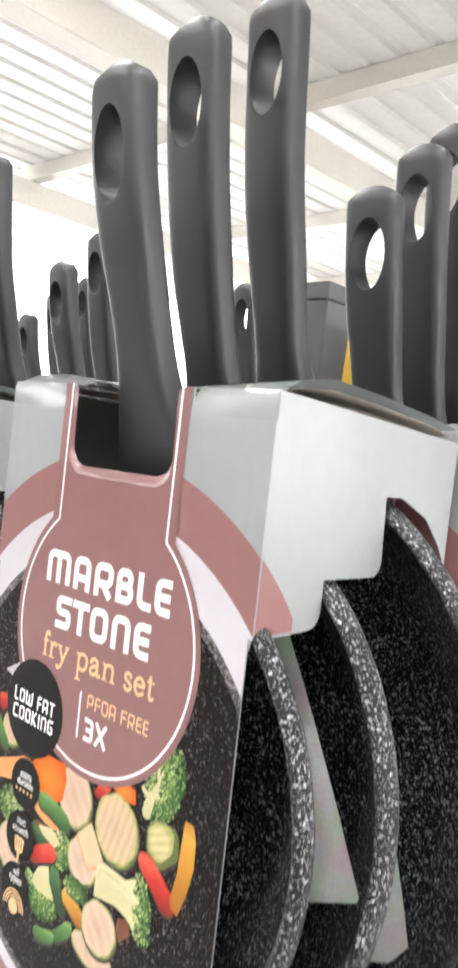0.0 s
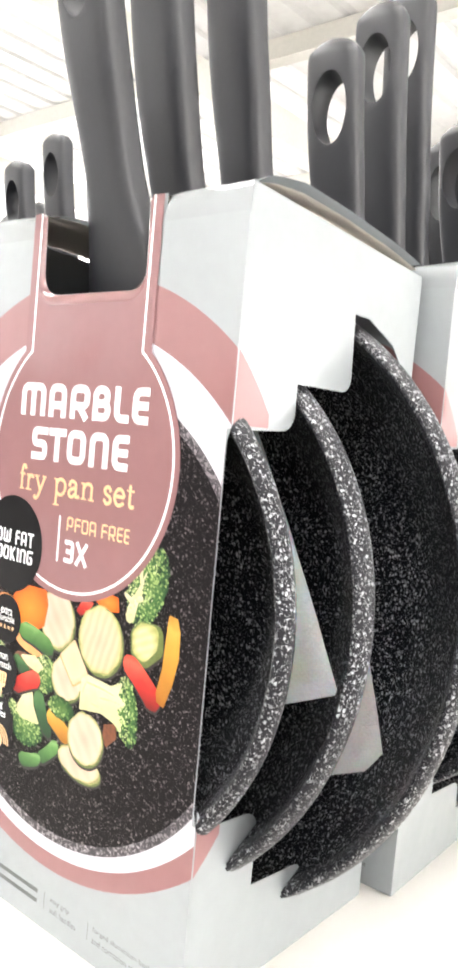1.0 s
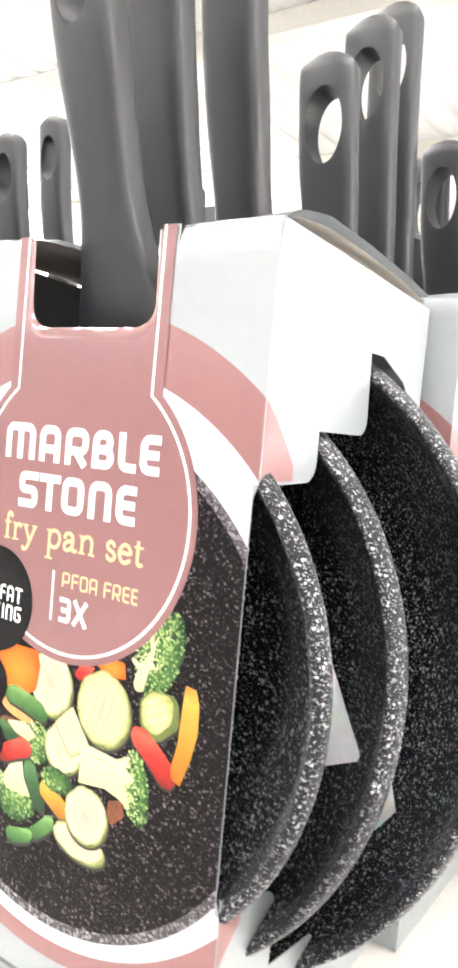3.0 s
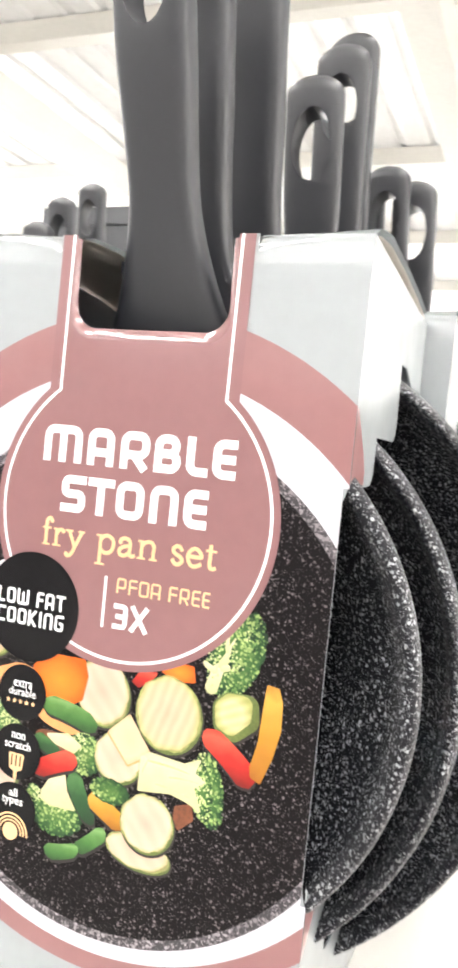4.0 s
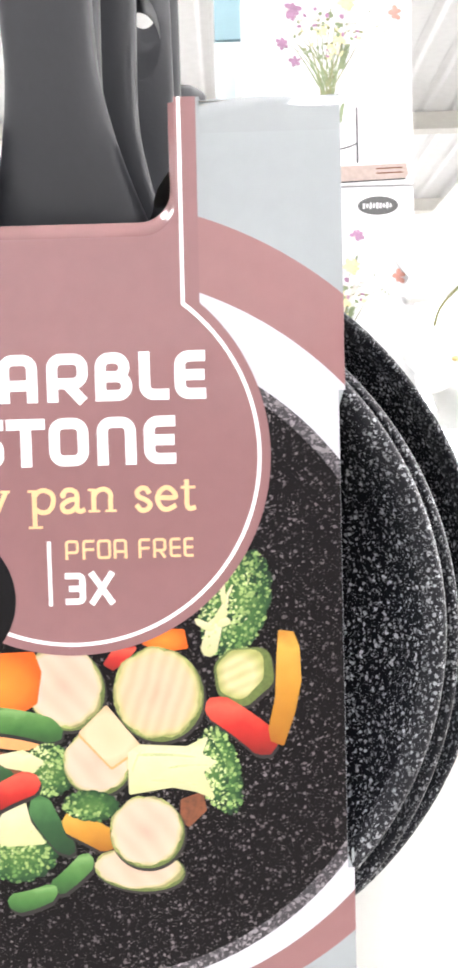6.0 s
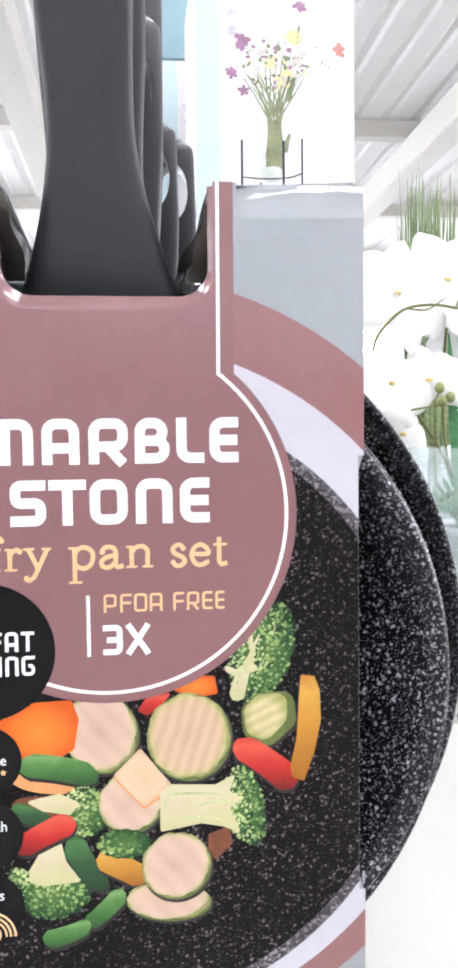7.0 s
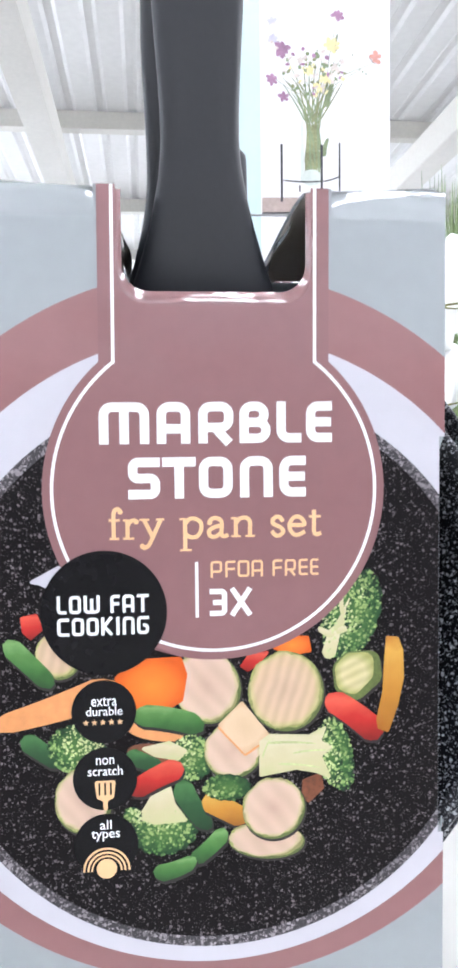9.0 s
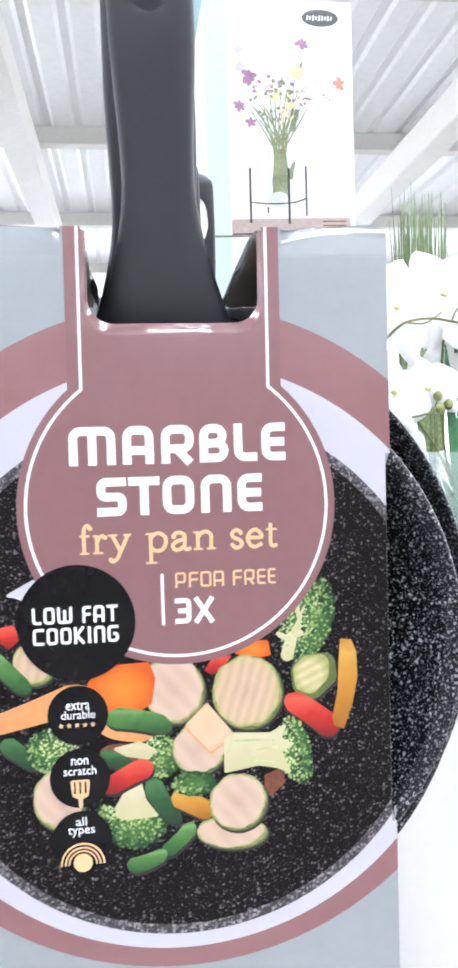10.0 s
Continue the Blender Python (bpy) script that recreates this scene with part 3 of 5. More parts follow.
    dn = ring_side(0, 0.1471, 0.1211, 0, 0, 0.0125)
    part("printed_rose_corner", plate(dn + [(0.0125, 0.0705), (0.0, 0.076)], lambda u, v, w: (HALF + 0.00015, u + 0.0007, v), 0), PINK, box)

    neck = 0.0382
    a0 = math.degrees(math.acos(neck / 0.0572))
    disc = circle(-0.0003, 0.1954, 0.0572, n=110, a0=a0 - 360 + (180 - 2 * a0), a1=a0)
    slot = rounded([(neck, TALL), (0.0321, TALL), (0.0321, 0.2569), (-0.0321, 0.2569), (-0.0321, TALL), (-neck, TALL)], [0, 0, 0.0097, 0.0097, 0, 0])
    ink("printed_label", disc + slot, 20, ROSE, "dusky rose pan-shaped label")
    # white line that follows the label's edge
    wl = 0.0011
    a1 = math.degrees(math.acos(0.0340 / 0.0546))
    outer = [(-0.0340, TALL)] + circle(-0.0003, 0.1954, 0.0546, n=110, a0=180 - a1, a1=360 + a1) + [(0.0340, TALL)]
    a2 = math.degrees(math.acos((0.0340 - wl) / (0.0546 - wl)))
    inner = [(-0.0340 + wl, TALL)] + circle(-0.0003, 0.1954, 0.0546 - wl, n=110, a0=180 - a2, a1=360 + a2) + [(0.0340 - wl, TALL)]
    verts = [(x, -INK * 21, z) for x, z in outer] + [(x, -INK * 21, z) for x, z in inner]
    k = len(outer)
    part("printed_line", mesh_of("printed_line", verts, [(i, i + 1, k + i + 1, k + i) for i in range(k - 1)], LETTER), LETTER, box)
    def letters(chars, spans, z0, z1, w, mat, label):
        """Rounded square capitals, each letter set to its own width."""
        for ch, (a, b) in zip(chars, spans):
            part("lettering", capital(ch, a, b, z0, z1, w, INK * 22), mat, box, label)

    def thou(*spans):
        return [(-0.0387 + 0.000205 * a, -0.0387 + 0.000205 * b) for a, b in spans]

    letters("MARBLE", thou((0, 80), (92, 146), (159, 216), (226, 277), (287, 328), (336, 379)), 0.2110, 0.2247, 0.0031, LETTER, "white capital of the words MARBLE STONE")
    letters("STONE", thou((45, 96), (100, 154), (159, 214), (226, 280), (291, 335)), 0.1928, 0.2065, 0.0031, LETTER, "white capital of the words MARBLE STONE")
    letters("PFOAFREE", [(-0.0026 + 0.000105 * a, -0.0026 + 0.000105 * b) for a, b in ((0, 37), (47, 80), (87, 125), (132, 169), (200, 232), (240, 276), (285, 315), (323, 350))], 0.1660, 0.1716, 0.00078, CREAM, "cream capital of the words PFOA FREE")
    letters("3X", ((-0.0030, 0.0029), (0.0036, 0.0116)), 0.1530, 0.1622, 0.0018, LETTER, "white print 3X")
    for ch, a, b in (("f", -0.0365, -0.0315), ("r", -0.0316, -0.0262), ("y", -0.0260, -0.0178), ("p", -0.0129, -0.0047), ("a", -0.0039, 0.0037), ("n", 0.0042, 0.0126),
                     ("s", 0.0176, 0.0229), ("e", 0.0236, 0.0301), ("t", 0.0307, 0.0355)):
        part("lettering", book_letter(ch, a, b, 0.1796, 0.0067, INK * 22), CREAM, box, "cream letter of the words fry pan set")
    ink("printed_bar", [(-0.0078, 0.1527), (-0.0067, 0.1527), (-0.0067, 0.1714), (-0.0078, 0.1714)], 22, LETTER)
    # round badges
    ink("printed_badge", circle(-0.0381, 0.1552, 0.0208), 24, BADGE, "round black badge")
    for z in (0.1220, 0.0991, 0.0764):
        ink("printed_badge", circle(-0.0388, z, 0.0107, n=64), 24, BADGE, "small round black badge")
    room = {"L": 0.8, "W": 1.35, "F": 0.8, "I": 0.35, " ": 0.45}
    for words, z0, z1 in (("LOW FAT", 0.1552, 0.1612), ("COOKING", 0.1478, 0.1538)):
        unit = 0.0301 / (sum(room.get(ch, 1.0) for ch in words) + 0.22 * (len(words) - 1))
        x = -0.0535
        for ch in words:
            wide = room.get(ch, 1.0) * unit
            if ch != " ":
                part("lettering", capital(ch, x, x + wide, z0, z1, 0.00105, INK * 26), LETTER, box, "white capital of the words LOW FAT COOKING")
            x += wide + 0.22 * unit
    for words, f, bold in (("extra", (-0.0429, -0.0346, 0.1239, 0.1269), 0.02), ("durable", (-0.0447, -0.0327, 0.1207, 0.1237), 0.02),
                           ("non", (-0.0417, -0.0357, 0.1040, 0.1064), 0.02), ("scratch", (-0.0445, -0.0330, 0.1003, 0.1034), 0.02),
                           ("all", (-0.0408, -0.0370, 0.0818, 0.0849), 0.02), ("types", (-0.0437, -0.0343, 0.0778, 0.0814), 0.02)):
        part("lettering", text_mesh(words, *f, LETTER, INK * 26, 0.0, weight=0.00003), LETTER, box, "printed words " + words)
    for i in range(5):
        star = [(-0.0448 + 0.0028 * i + r * math.sin(math.pi * j / 5), 0.1184 + r * math.cos(math.pi * j / 5)) for j, r in enumerate([0.0011, 0.00048] * 5)]
        ink("printed_star", star, 26, CREAM)
    ink("printed_spatula", rounded([(-0.0424, 0.0985), (-0.0417, 0.0925), (-0.0396, 0.0915), (-0.0396, 0.0884), (-0.0381, 0.0884), (-0.0381, 0.0915), (-0.0360, 0.0925), (-0.0353, 0.0985)],
                                   [0.0008] * 8, 3), 26, CREAM)
    for x in (-0.0408, -0.0389, -0.0370):
        ink("printed_slit", [(x - 0.0003, 0.0935), (x + 0.0003, 0.0935), (x + 0.0003, 0.0978), (x - 0.0003, 0.0978)], 27, BADGE)
    for r0, r1 in ((0.0072, 0.0079), (0.0058, 0.0065), (0.0046, 0.0052)):
        ink("printed_arc", circle(-0.0388, 0.0676, r1, n=30, a0=-2, a1=182) + circle(-0.0388, 0.0676, r0, n=30, a0=-2, a1=182)[::-1], 26, CREAM)
    ink("printed_arc", circle(-0.0388, 0.0682, 0.0034, n=30), 26, CREAM)
    # small print on the foot of the front
    for x in (-0.0405, 0.0005, 0.0280):
        ink("printed_rule", [(x, 0.0085), (x + 0.0003, 0.0085), (x + 0.0003, 0.0155), (x, 0.0155)], 2, SMALLPRINT)
    for words, f in (("easy grip", (0.0045, 0.0165, 0.0125, 0.0152)), ("soft handles", (0.0045, 0.0210, 0.0085, 0.0110)),
                     ("forged aluminium body", (0.0310, 0.0640, 0.0125, 0.0152)), ("and corrosion resistant", (0.0310, 0.0640, 0.0085, 0.0110))):
        part("lettering", text_mesh(words, *f, SMALLPRINT, INK * 2), SMALLPRINT, box)
    for z in (0.0130, 0.0088):
        ink("printed_words", [(-0.033, z), (-0.004, z), (-0.004, z + 0.0018), (-0.033, z + 0.0018)], 2, SMALLPRINT)
        ink("printed_words", [(-0.066, z), (-0.046, z), (-0.046, z + 0.0018), (-0.066, z + 0.0018)], 2, SMALLPRINT)

    # printed food
    def slice_(cx, cz, rx, rz, turn, level, flesh=FLESH):
        ink("printed_shade", circle(cx + 0.0005, cz - 0.0009, rx * 1.02, rz * 1.02, 40, turn=turn), level - 0.05, SHADE)
        ink("printed_courgette", circle(cx + 0.0001, cz - 0.0002, rx, rz, 48, turn=turn), level, PEEL)
        ink("printed_courgette_rim", clumpy(cx - 0.0002, cz + 0.0003, rx * 0.99, rz * 0.99, turn, int(cz * 1e5) % 89, 7), level + 0.2, RIND)
        ink("printed_courgette_flesh", clumpy(cx - 0.0002, cz + 0.0003, rx * 0.975, rz * 0.975, turn, int(cx * 1e5) % 97, 9), level + 0.4, flesh)

    def floret(cx, cz, rx, rz, turn, level, seed, pale=0.35, away=0.0):
        """A head of many small bud clusters: dark toward its outer side, pale toward its stalk. away: the degrees to which its outer side points."""
        ink("printed_broccoli", clumpy(cx, cz, rx, rz, turn, seed), level, FLORET)
        rnd = random.Random(seed)
        c, s = math.cos(radians(turn)), math.sin(radians(turn))
        out = Vector((math.cos(radians(away)), math.sin(radians(away))))
        tones = {"mid": (bmesh.new(), FLORETMID, 0.10), "pale": (bmesh.new(), FLORET2, 0.20), "tip": (bmesh.new(), FLORETTIP, 0.30)}
        for i in range(int(40 + 3.2e6 * rx * rz)):
            a, q = rnd.random() * 6.283, math.sqrt(rnd.random()) * 0.97
            u, v = rx * q * math.cos(a), rz * q * math.sin(a)
            p = Vector((u * c - v * s, u * s + v * c))
            side = p.dot(out) / max(rx, rz) + rnd.uniform(-0.55, 0.55)
            key = "tip" if side < pale - 0.85 else "pale" if side < pale - 0.30 else "mid" if side < pale + 0.25 else ""
            if key:
                bm, _, up = tones[key]
                r = rnd.uniform(0.00018, 0.00060) * (0.8 if key == "tip" else 1.0)
                line = clumpy(cx + p.x, cz + p.y, r * 1.2, r, rnd.uniform(0, 180), i + seed, 5)[::8]
                bm.faces.new([bm.verts.new((x, -INK * (level + up) - i * 1e-8, z)) for x, z in line])
        for bm, mat, _ in tones.values():
            part("printed_broccoli_texture", bm, mat, box)

    ink("printed_broccoli_stalk", rounded([(-0.0633, 0.1658), (-0.0597, 0.1677), (-0.0526, 0.1714), (-0.0497, 0.1685), (-0.0558, 0.1635), (-0.0594, 0.1651)], [0.0006] * 6, 3), 5.12, WHITE)
    ink("printed_pepper", rounded([(-0.0656, 0.1546), (-0.06, 0.1557), (-0.0581, 0.1503), (-0.0622, 0.1467), (-0.0649, 0.1493)], [0.0006] * 5, 3), 5.24, REDPEP)
    slice_(-0.0533, 0.1414, 0.0076, 0.008, 0, 5.36, FLESH)
    ink("printed_shade", capsule(-0.0701, 0.1456, -0.0551, 0.1301, 0.0071, 0.0063, 0.0), 5.88, SHADE)
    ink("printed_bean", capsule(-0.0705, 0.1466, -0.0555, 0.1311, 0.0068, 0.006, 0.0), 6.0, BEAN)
    ink("printed_shade", capsule(-0.0653, 0.1131, -0.0527, 0.1033, 0.0071, 0.0059, 0.0), 6.12, SHADE)
    ink("printed_bean", capsule(-0.0657, 0.1141, -0.0531, 0.1043, 0.0068, 0.0056, 0.0), 6.24, BEANDARK)
    floret(-0.0479, 0.1093, 0.0100, 0.0085, -20, 6.36, 3, 0.95, 200)
    slice_(-0.0042, 0.1289, 0.0112, 0.0128, 20, 6.83, FLESH2)
    ink("printed_spoon", circle(-0.0191, 0.1152, 0.0125, 0.0044, 40, turn=-6), 7.35, SPOON)
    ink("printed_spoon", capsule(-0.0768, 0.118, -0.0343, 0.1302, 0.006, 0.0117, -0.0008), 7.47, SPOON)
    ink("printed_carrot", rounded([(-0.0354, 0.1330), (-0.0290, 0.1392), (-0.0128, 0.1396), (-0.0108, 0.1335), (-0.0124, 0.1243), (-0.0194, 0.1203), (-0.0275, 0.1208)], [0.001] * 7, 3), 7.59, CARROT)
    ink("printed_carrot", rounded([(0.0179, 0.1412), (0.0226, 0.1457), (0.0308, 0.145), (0.0318, 0.1394), (0.0243, 0.1384)], [0.0006] * 5, 3), 7.71, CARROT)
    ink("printed_pepper", rounded([(0.0069, 0.1353), (0.0095, 0.139), (0.0179, 0.1408), (0.0137, 0.1358), (0.0098, 0.1334)], [0.0006] * 5, 3), 7.83, REDPEP)
    ink("printed_brown_vegetable", circle(-0.0223, 0.1065, 0.0092, 0.0036, 40, turn=-10), 7.95, MUSH)
    ink("printed_shade", capsule(-0.0312, 0.1059, -0.0195, 0.1007, 0.0063, 0.0051, 0.0), 8.07, SHADE)
    ink("printed_bean", capsule(-0.0316, 0.1069, -0.0199, 0.1017, 0.006, 0.0048, 0.0), 8.19, BEANDARK)
    ink("printed_shade", capsule(-0.0289, 0.1193, -0.0051, 0.1140, 0.0079, 0.0079, 0.001), 8.31, SHADE)
    ink("printed_bean", capsule(-0.0293, 0.1203, -0.0055, 0.115, 0.0076, 0.0076, 0.001), 8.43, BEAN)
    floret(-0.0100, 0.1045, 0.0082, 0.0082, 0, 8.55, 5, 0.5, -20)
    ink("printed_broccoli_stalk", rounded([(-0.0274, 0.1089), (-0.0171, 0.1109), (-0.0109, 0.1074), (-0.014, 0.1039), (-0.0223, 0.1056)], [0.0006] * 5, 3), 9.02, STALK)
    slice_(0.0044, 0.1065, 0.0100, 0.0096, 10, 9.14, FLESH2)
    slice_(-0.0462, 0.0918, 0.0095, 0.0112, 0, 9.66, FLESH2)
    floret(-0.0195, 0.0800, 0.0118, 0.0088, 0, 10.18, 7, 0.30, -90)
    ink("printed_broccoli_stalk", rounded([(-0.0251, 0.09), (-0.0217, 0.0958), (-0.0171, 0.0964), (-0.0155, 0.0894), (-0.011, 0.0827), (-0.0227, 0.0822), (-0.0285, 0.0847)], [0.0006] * 7, 3), 10.65, STALK)
    floret(-0.0299, 0.086, 0.0032, 0.0028, 0, 10.77, 17, 0.8, 200)
    ink("printed_shade", capsule(-0.0300, 0.0927, -0.0124, 0.1011, 0.0071, 0.0083, 0.0006), 11.24, SHADE)
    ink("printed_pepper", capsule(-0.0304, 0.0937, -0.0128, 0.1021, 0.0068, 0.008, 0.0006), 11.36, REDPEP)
    ink("printed_shade", capsule(-0.0137, 0.0956, -0.0034, 0.0787, 0.0083, 0.0059, -0.0008), 11.48, SHADE)
    ink("printed_bean", capsule(-0.0141, 0.0966, -0.0038, 0.0797, 0.008, 0.0056, -0.0008), 11.6, BEANDARK)
    ink("printed_shade", capsule(-0.0054, 0.0896, 0.0093, 0.0809, 0.0083, 0.0075, 0.0), 11.72, SHADE)
    ink("printed_carrot", capsule(-0.0058, 0.0906, 0.0089, 0.0819, 0.008, 0.0072, 0.0), 11.84, YELPEP)
    floret(0.0022, 0.0938, 0.0085, 0.0048, -4, 11.96, 9, -0.2, 60)
    ink("printed_shade", rounded([(-0.0010, 0.1147), (0.0076, 0.1234), (0.0178, 0.1104), (0.0085, 0.1042)], [0.0009] * 4, 3), 12.39, SPOON)
    ink("printed_vegetable_block", rounded([(-0.0008, 0.1155), (0.0076, 0.1236), (0.0175, 0.1110), (0.0085, 0.1050)], [0.0006] * 4, 3), 12.43, BLOCK)
    ink("printed_shade", capsule(0.0021, 0.0779, -0.0099, 0.0674, 0.0063, 0.0055, 0.0006), 12.55, SHADE)
    ink("printed_bean", capsule(0.0017, 0.0789, -0.0103, 0.0684, 0.006, 0.0052, 0.0006), 12.67, BEAN)
    ink("printed_shade", capsule(-0.0082, 0.0682, -0.0226, 0.0640, 0.0055, 0.0067, 0.0008), 12.79, SHADE)
    ink("printed_bean", capsule(-0.0086, 0.0692, -0.023, 0.065, 0.0052, 0.0064, 0.0008), 12.91, BEAN)
    floret(0.0458, 0.1520, 0.0098, 0.0168, -20, 13.03, 11, 0.42, -15)
    for k, (a, b, w0, w1, bow) in enumerate((((0.0372, 0.1370), (0.0402, 0.1480), 0.0050, 0.0042, 0.0), ((0.0396, 0.1450), (0.0340, 0.1478), 0.0026, 0.0018, 0.0004), ((0.0400, 0.1465), (0.0452, 0.1575), 0.0034, 0.0018, -0.0006),
                                             ((0.0404, 0.1460), (0.0490, 0.1478), 0.0026, 0.0014, 0.0005), ((0.0440, 0.1545), (0.0505, 0.1580), 0.0018, 0.0010, 0.0), ((0.0425, 0.1520), (0.0425, 0.1610), 0.0018, 0.0010, 0.0003))):
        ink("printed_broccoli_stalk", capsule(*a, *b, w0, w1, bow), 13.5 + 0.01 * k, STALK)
    floret(0.0478, 0.1535, 0.0040, 0.0080, -20, 13.58, 23, 0.55, -15)
    chunk = [(0.0388, 0.1345), (0.0436, 0.1390), (0.0553, 0.1394), (0.0565, 0.1289), (0.0478, 0.1214), (0.0398, 0.1254)]
    ink("printed_shade", rounded([(x + 0.0006, z - 0.0010) for x, z in chunk], [0.004] * 6, 4), 13.92, SHADE)
    ink("printed_courgette", rounded(chunk, [0.004] * 6, 4), 13.97, PEEL)
    ink("printed_courgette_flesh", rounded([(0.0396, 0.1342), (0.0440, 0.1386), (0.0536, 0.1388), (0.0533, 0.1300), (0.0470, 0.1236), (0.0406, 0.1262)], [0.0035] * 6, 4), 14.05, FLESH3)
    ink("printed_shade", capsule(0.0371, 0.1227, 0.0562, 0.1080, 0.0083, 0.0096, 0.0008), 14.14, SHADE)
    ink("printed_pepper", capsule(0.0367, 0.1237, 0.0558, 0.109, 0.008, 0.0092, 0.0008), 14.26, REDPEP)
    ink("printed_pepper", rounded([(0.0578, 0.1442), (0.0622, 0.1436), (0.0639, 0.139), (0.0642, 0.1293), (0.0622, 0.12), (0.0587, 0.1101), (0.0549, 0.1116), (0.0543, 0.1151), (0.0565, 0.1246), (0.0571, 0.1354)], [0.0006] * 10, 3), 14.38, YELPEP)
    slice_(0.0227, 0.1263, 0.0131, 0.0139, 14, 14.5, FLESH)
    ink("printed_brown_vegetable", rounded([(0.0283, 0.0951), (0.0348, 0.0974), (0.0359, 0.0917), (0.0305, 0.0867), (0.0279, 0.0891)], [0.0006] * 5, 3), 15.02, MUSH)
    floret(0.0405, 0.1035, 0.0056, 0.0138, 12, 15.14, 13, 0.25, 0)
    floret(0.0378, 0.1030, 0.0042, 0.0112, 12, 15.61, 19, 0.9, 0)
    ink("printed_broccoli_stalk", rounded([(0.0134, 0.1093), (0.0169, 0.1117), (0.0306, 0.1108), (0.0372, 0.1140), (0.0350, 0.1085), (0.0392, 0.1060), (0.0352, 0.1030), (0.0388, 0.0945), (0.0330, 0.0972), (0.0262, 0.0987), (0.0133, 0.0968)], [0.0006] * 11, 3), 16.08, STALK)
    for k, (a, b, w) in enumerate((((0.0160, 0.1085), (0.0330, 0.1075), 0.0010), ((0.0200, 0.1010), (0.0345, 0.0990), 0.0009), ((0.0250, 0.1045), (0.0370, 0.1050), 0.0008), ((0.0145, 0.1035), (0.0175, 0.1100), 0.0007))):
        ink("printed_stalk_ridge", capsule(*a, *b, w, w * 0.5, 0.0004), 16.12 + 0.01 * k, FLORETTIP)
    slice_(0.0157, 0.0746, 0.0133, 0.0064, -6, 16.2, FLESH2)
    slice_(0.0182, 0.0857, 0.0109, 0.0107, 0, 16.72, FLESH2)
    return box


def handle_mesh(line, top, flare, yaw=0.0, shift=0.0, lean=0.0):
    """Soft-touch grip: a rounded section swept along a bowed line, with a long hanging hole through it."""
    zs = [p[1] for p in line]
    ys = [p[0] for p in line]
    n, m = 44, 36
    cy, sy = math.cos(radians(yaw)), math.sin(radians(yaw))
    z0, z1 = zs[0], top
    verts, faces = [], []
    for i in range(n + 1):
        t = i / n
        z = z0 + (z1 - z0) * t
        y = float(np.interp(z, zs, ys))
        ya, yb = float(np.interp(z - 0.012, zs, ys)), float(np.interp(z + 0.012, zs, ys))
        y = (y + ya + yb) / 3
        d = z1 - z
        up = min(1.0, max(0.0, (z - flare - 0.004) / 0.045))
        hw = min(0.0275, 0.0138 + 0.0018 * up * up * (3 - 2 * up) + 0.0138 * max(0.0, (flare - z) / 0.05) ** 1.6)
        ht = 0.0082 + 0.0014 * max(0.0, 1 - (z - z0) / 0.07)
        if d < 0.007:
            f = math.sqrt(max(0.0, 1 - ((0.007 - d) / 0.0072) ** 2))
            hw, ht = hw * (0.78 + 0.22 * f), ht * (0.45 + 0.55 * f)
        for j in range(m):
            a = 2 * math.pi * j / m
            ca, sa = math.cos(a), math.sin(a)
            px = math.copysign(abs(ca) ** 0.52, ca) * hw
            py = math.copysign(abs(sa) ** 0.52, sa) * ht
            # the back is narrower than the face
            px *= 1.0 - 0.12 * (py / ht + 1) / 2
            # the end is domed across its width
            drop = 0.0042 * (px / hw) ** 2 * max(0.0, 1 - d / 0.022)
            verts.append((shift + lean * (z - 0.30) + px * cy - py * sy, y + px * sy + py * cy, z - drop))
    for i in range(n):
        for j in range(m):
            k = (j + 1) % m
            faces.append((i * m + j, i * m + k, (i + 1) * m + k, (i + 1) * m + j))
    faces.append(tuple(range(m))[::-1])
    faces.append(tuple(n * m + j for j in range(m)))
    me = mesh_of("handle", verts, faces, GRIP)
    ob = bpy.data.objects.new("handle", me)
    scene.collection.objects.link(ob)
    zc = top - 0.0343
    yc = float(np.interp(zc, zs, ys))
    cut = bmesh.new()
    ring = circle(0, zc, 0.0100, 0.0176, 40)
    xc = shift + lean * (zc - 0.30)
    a_ = [cut.verts.new((xc + x * cy + 0.03 * sy, yc + x * sy - 0.03 * cy, z)) for x, z in ring]
    b_ = [cut.verts.new((xc + x * cy - 0.03 * sy, yc + x * sy + 0.03 * cy, z)) for x, z in ring]
    for i in range(40):
        cut.faces.new((a_[i], a_[(i + 1) % 40], b_[(i + 1) % 40], b_[i]))
    cut.faces.new(a_[::-1]), cut.faces.new(b_)
    bmesh.ops.recalc_face_normals(cut, faces=cut.faces[:])
    cm = bpy.data.meshes.new("cut")
    cut.to_mesh(cm)
    co = bpy.data.objects.new("cut", cm)
    scene.collection.objects.link(co)
    mod = ob.modifiers.new("hole", "BOOLEAN")
    mod.object, mod.operation, mod.solver = co, "DIFFERENCE", "EXACT"
    bev = ob.modifiers.new("soft", "BEVEL")
    bev.width, bev.segments, bev.limit_method, bev.angle_limit = 0.0016, 3, "ANGLE", radians(55)
    got = bpy.data.meshes.new_from_object(ob.evaluated_get(bpy.context.evaluated_depsgraph_get()))
    bpy.data.objects.remove(ob), bpy.data.objects.remove(co)
    got.shade_smooth()
    return got


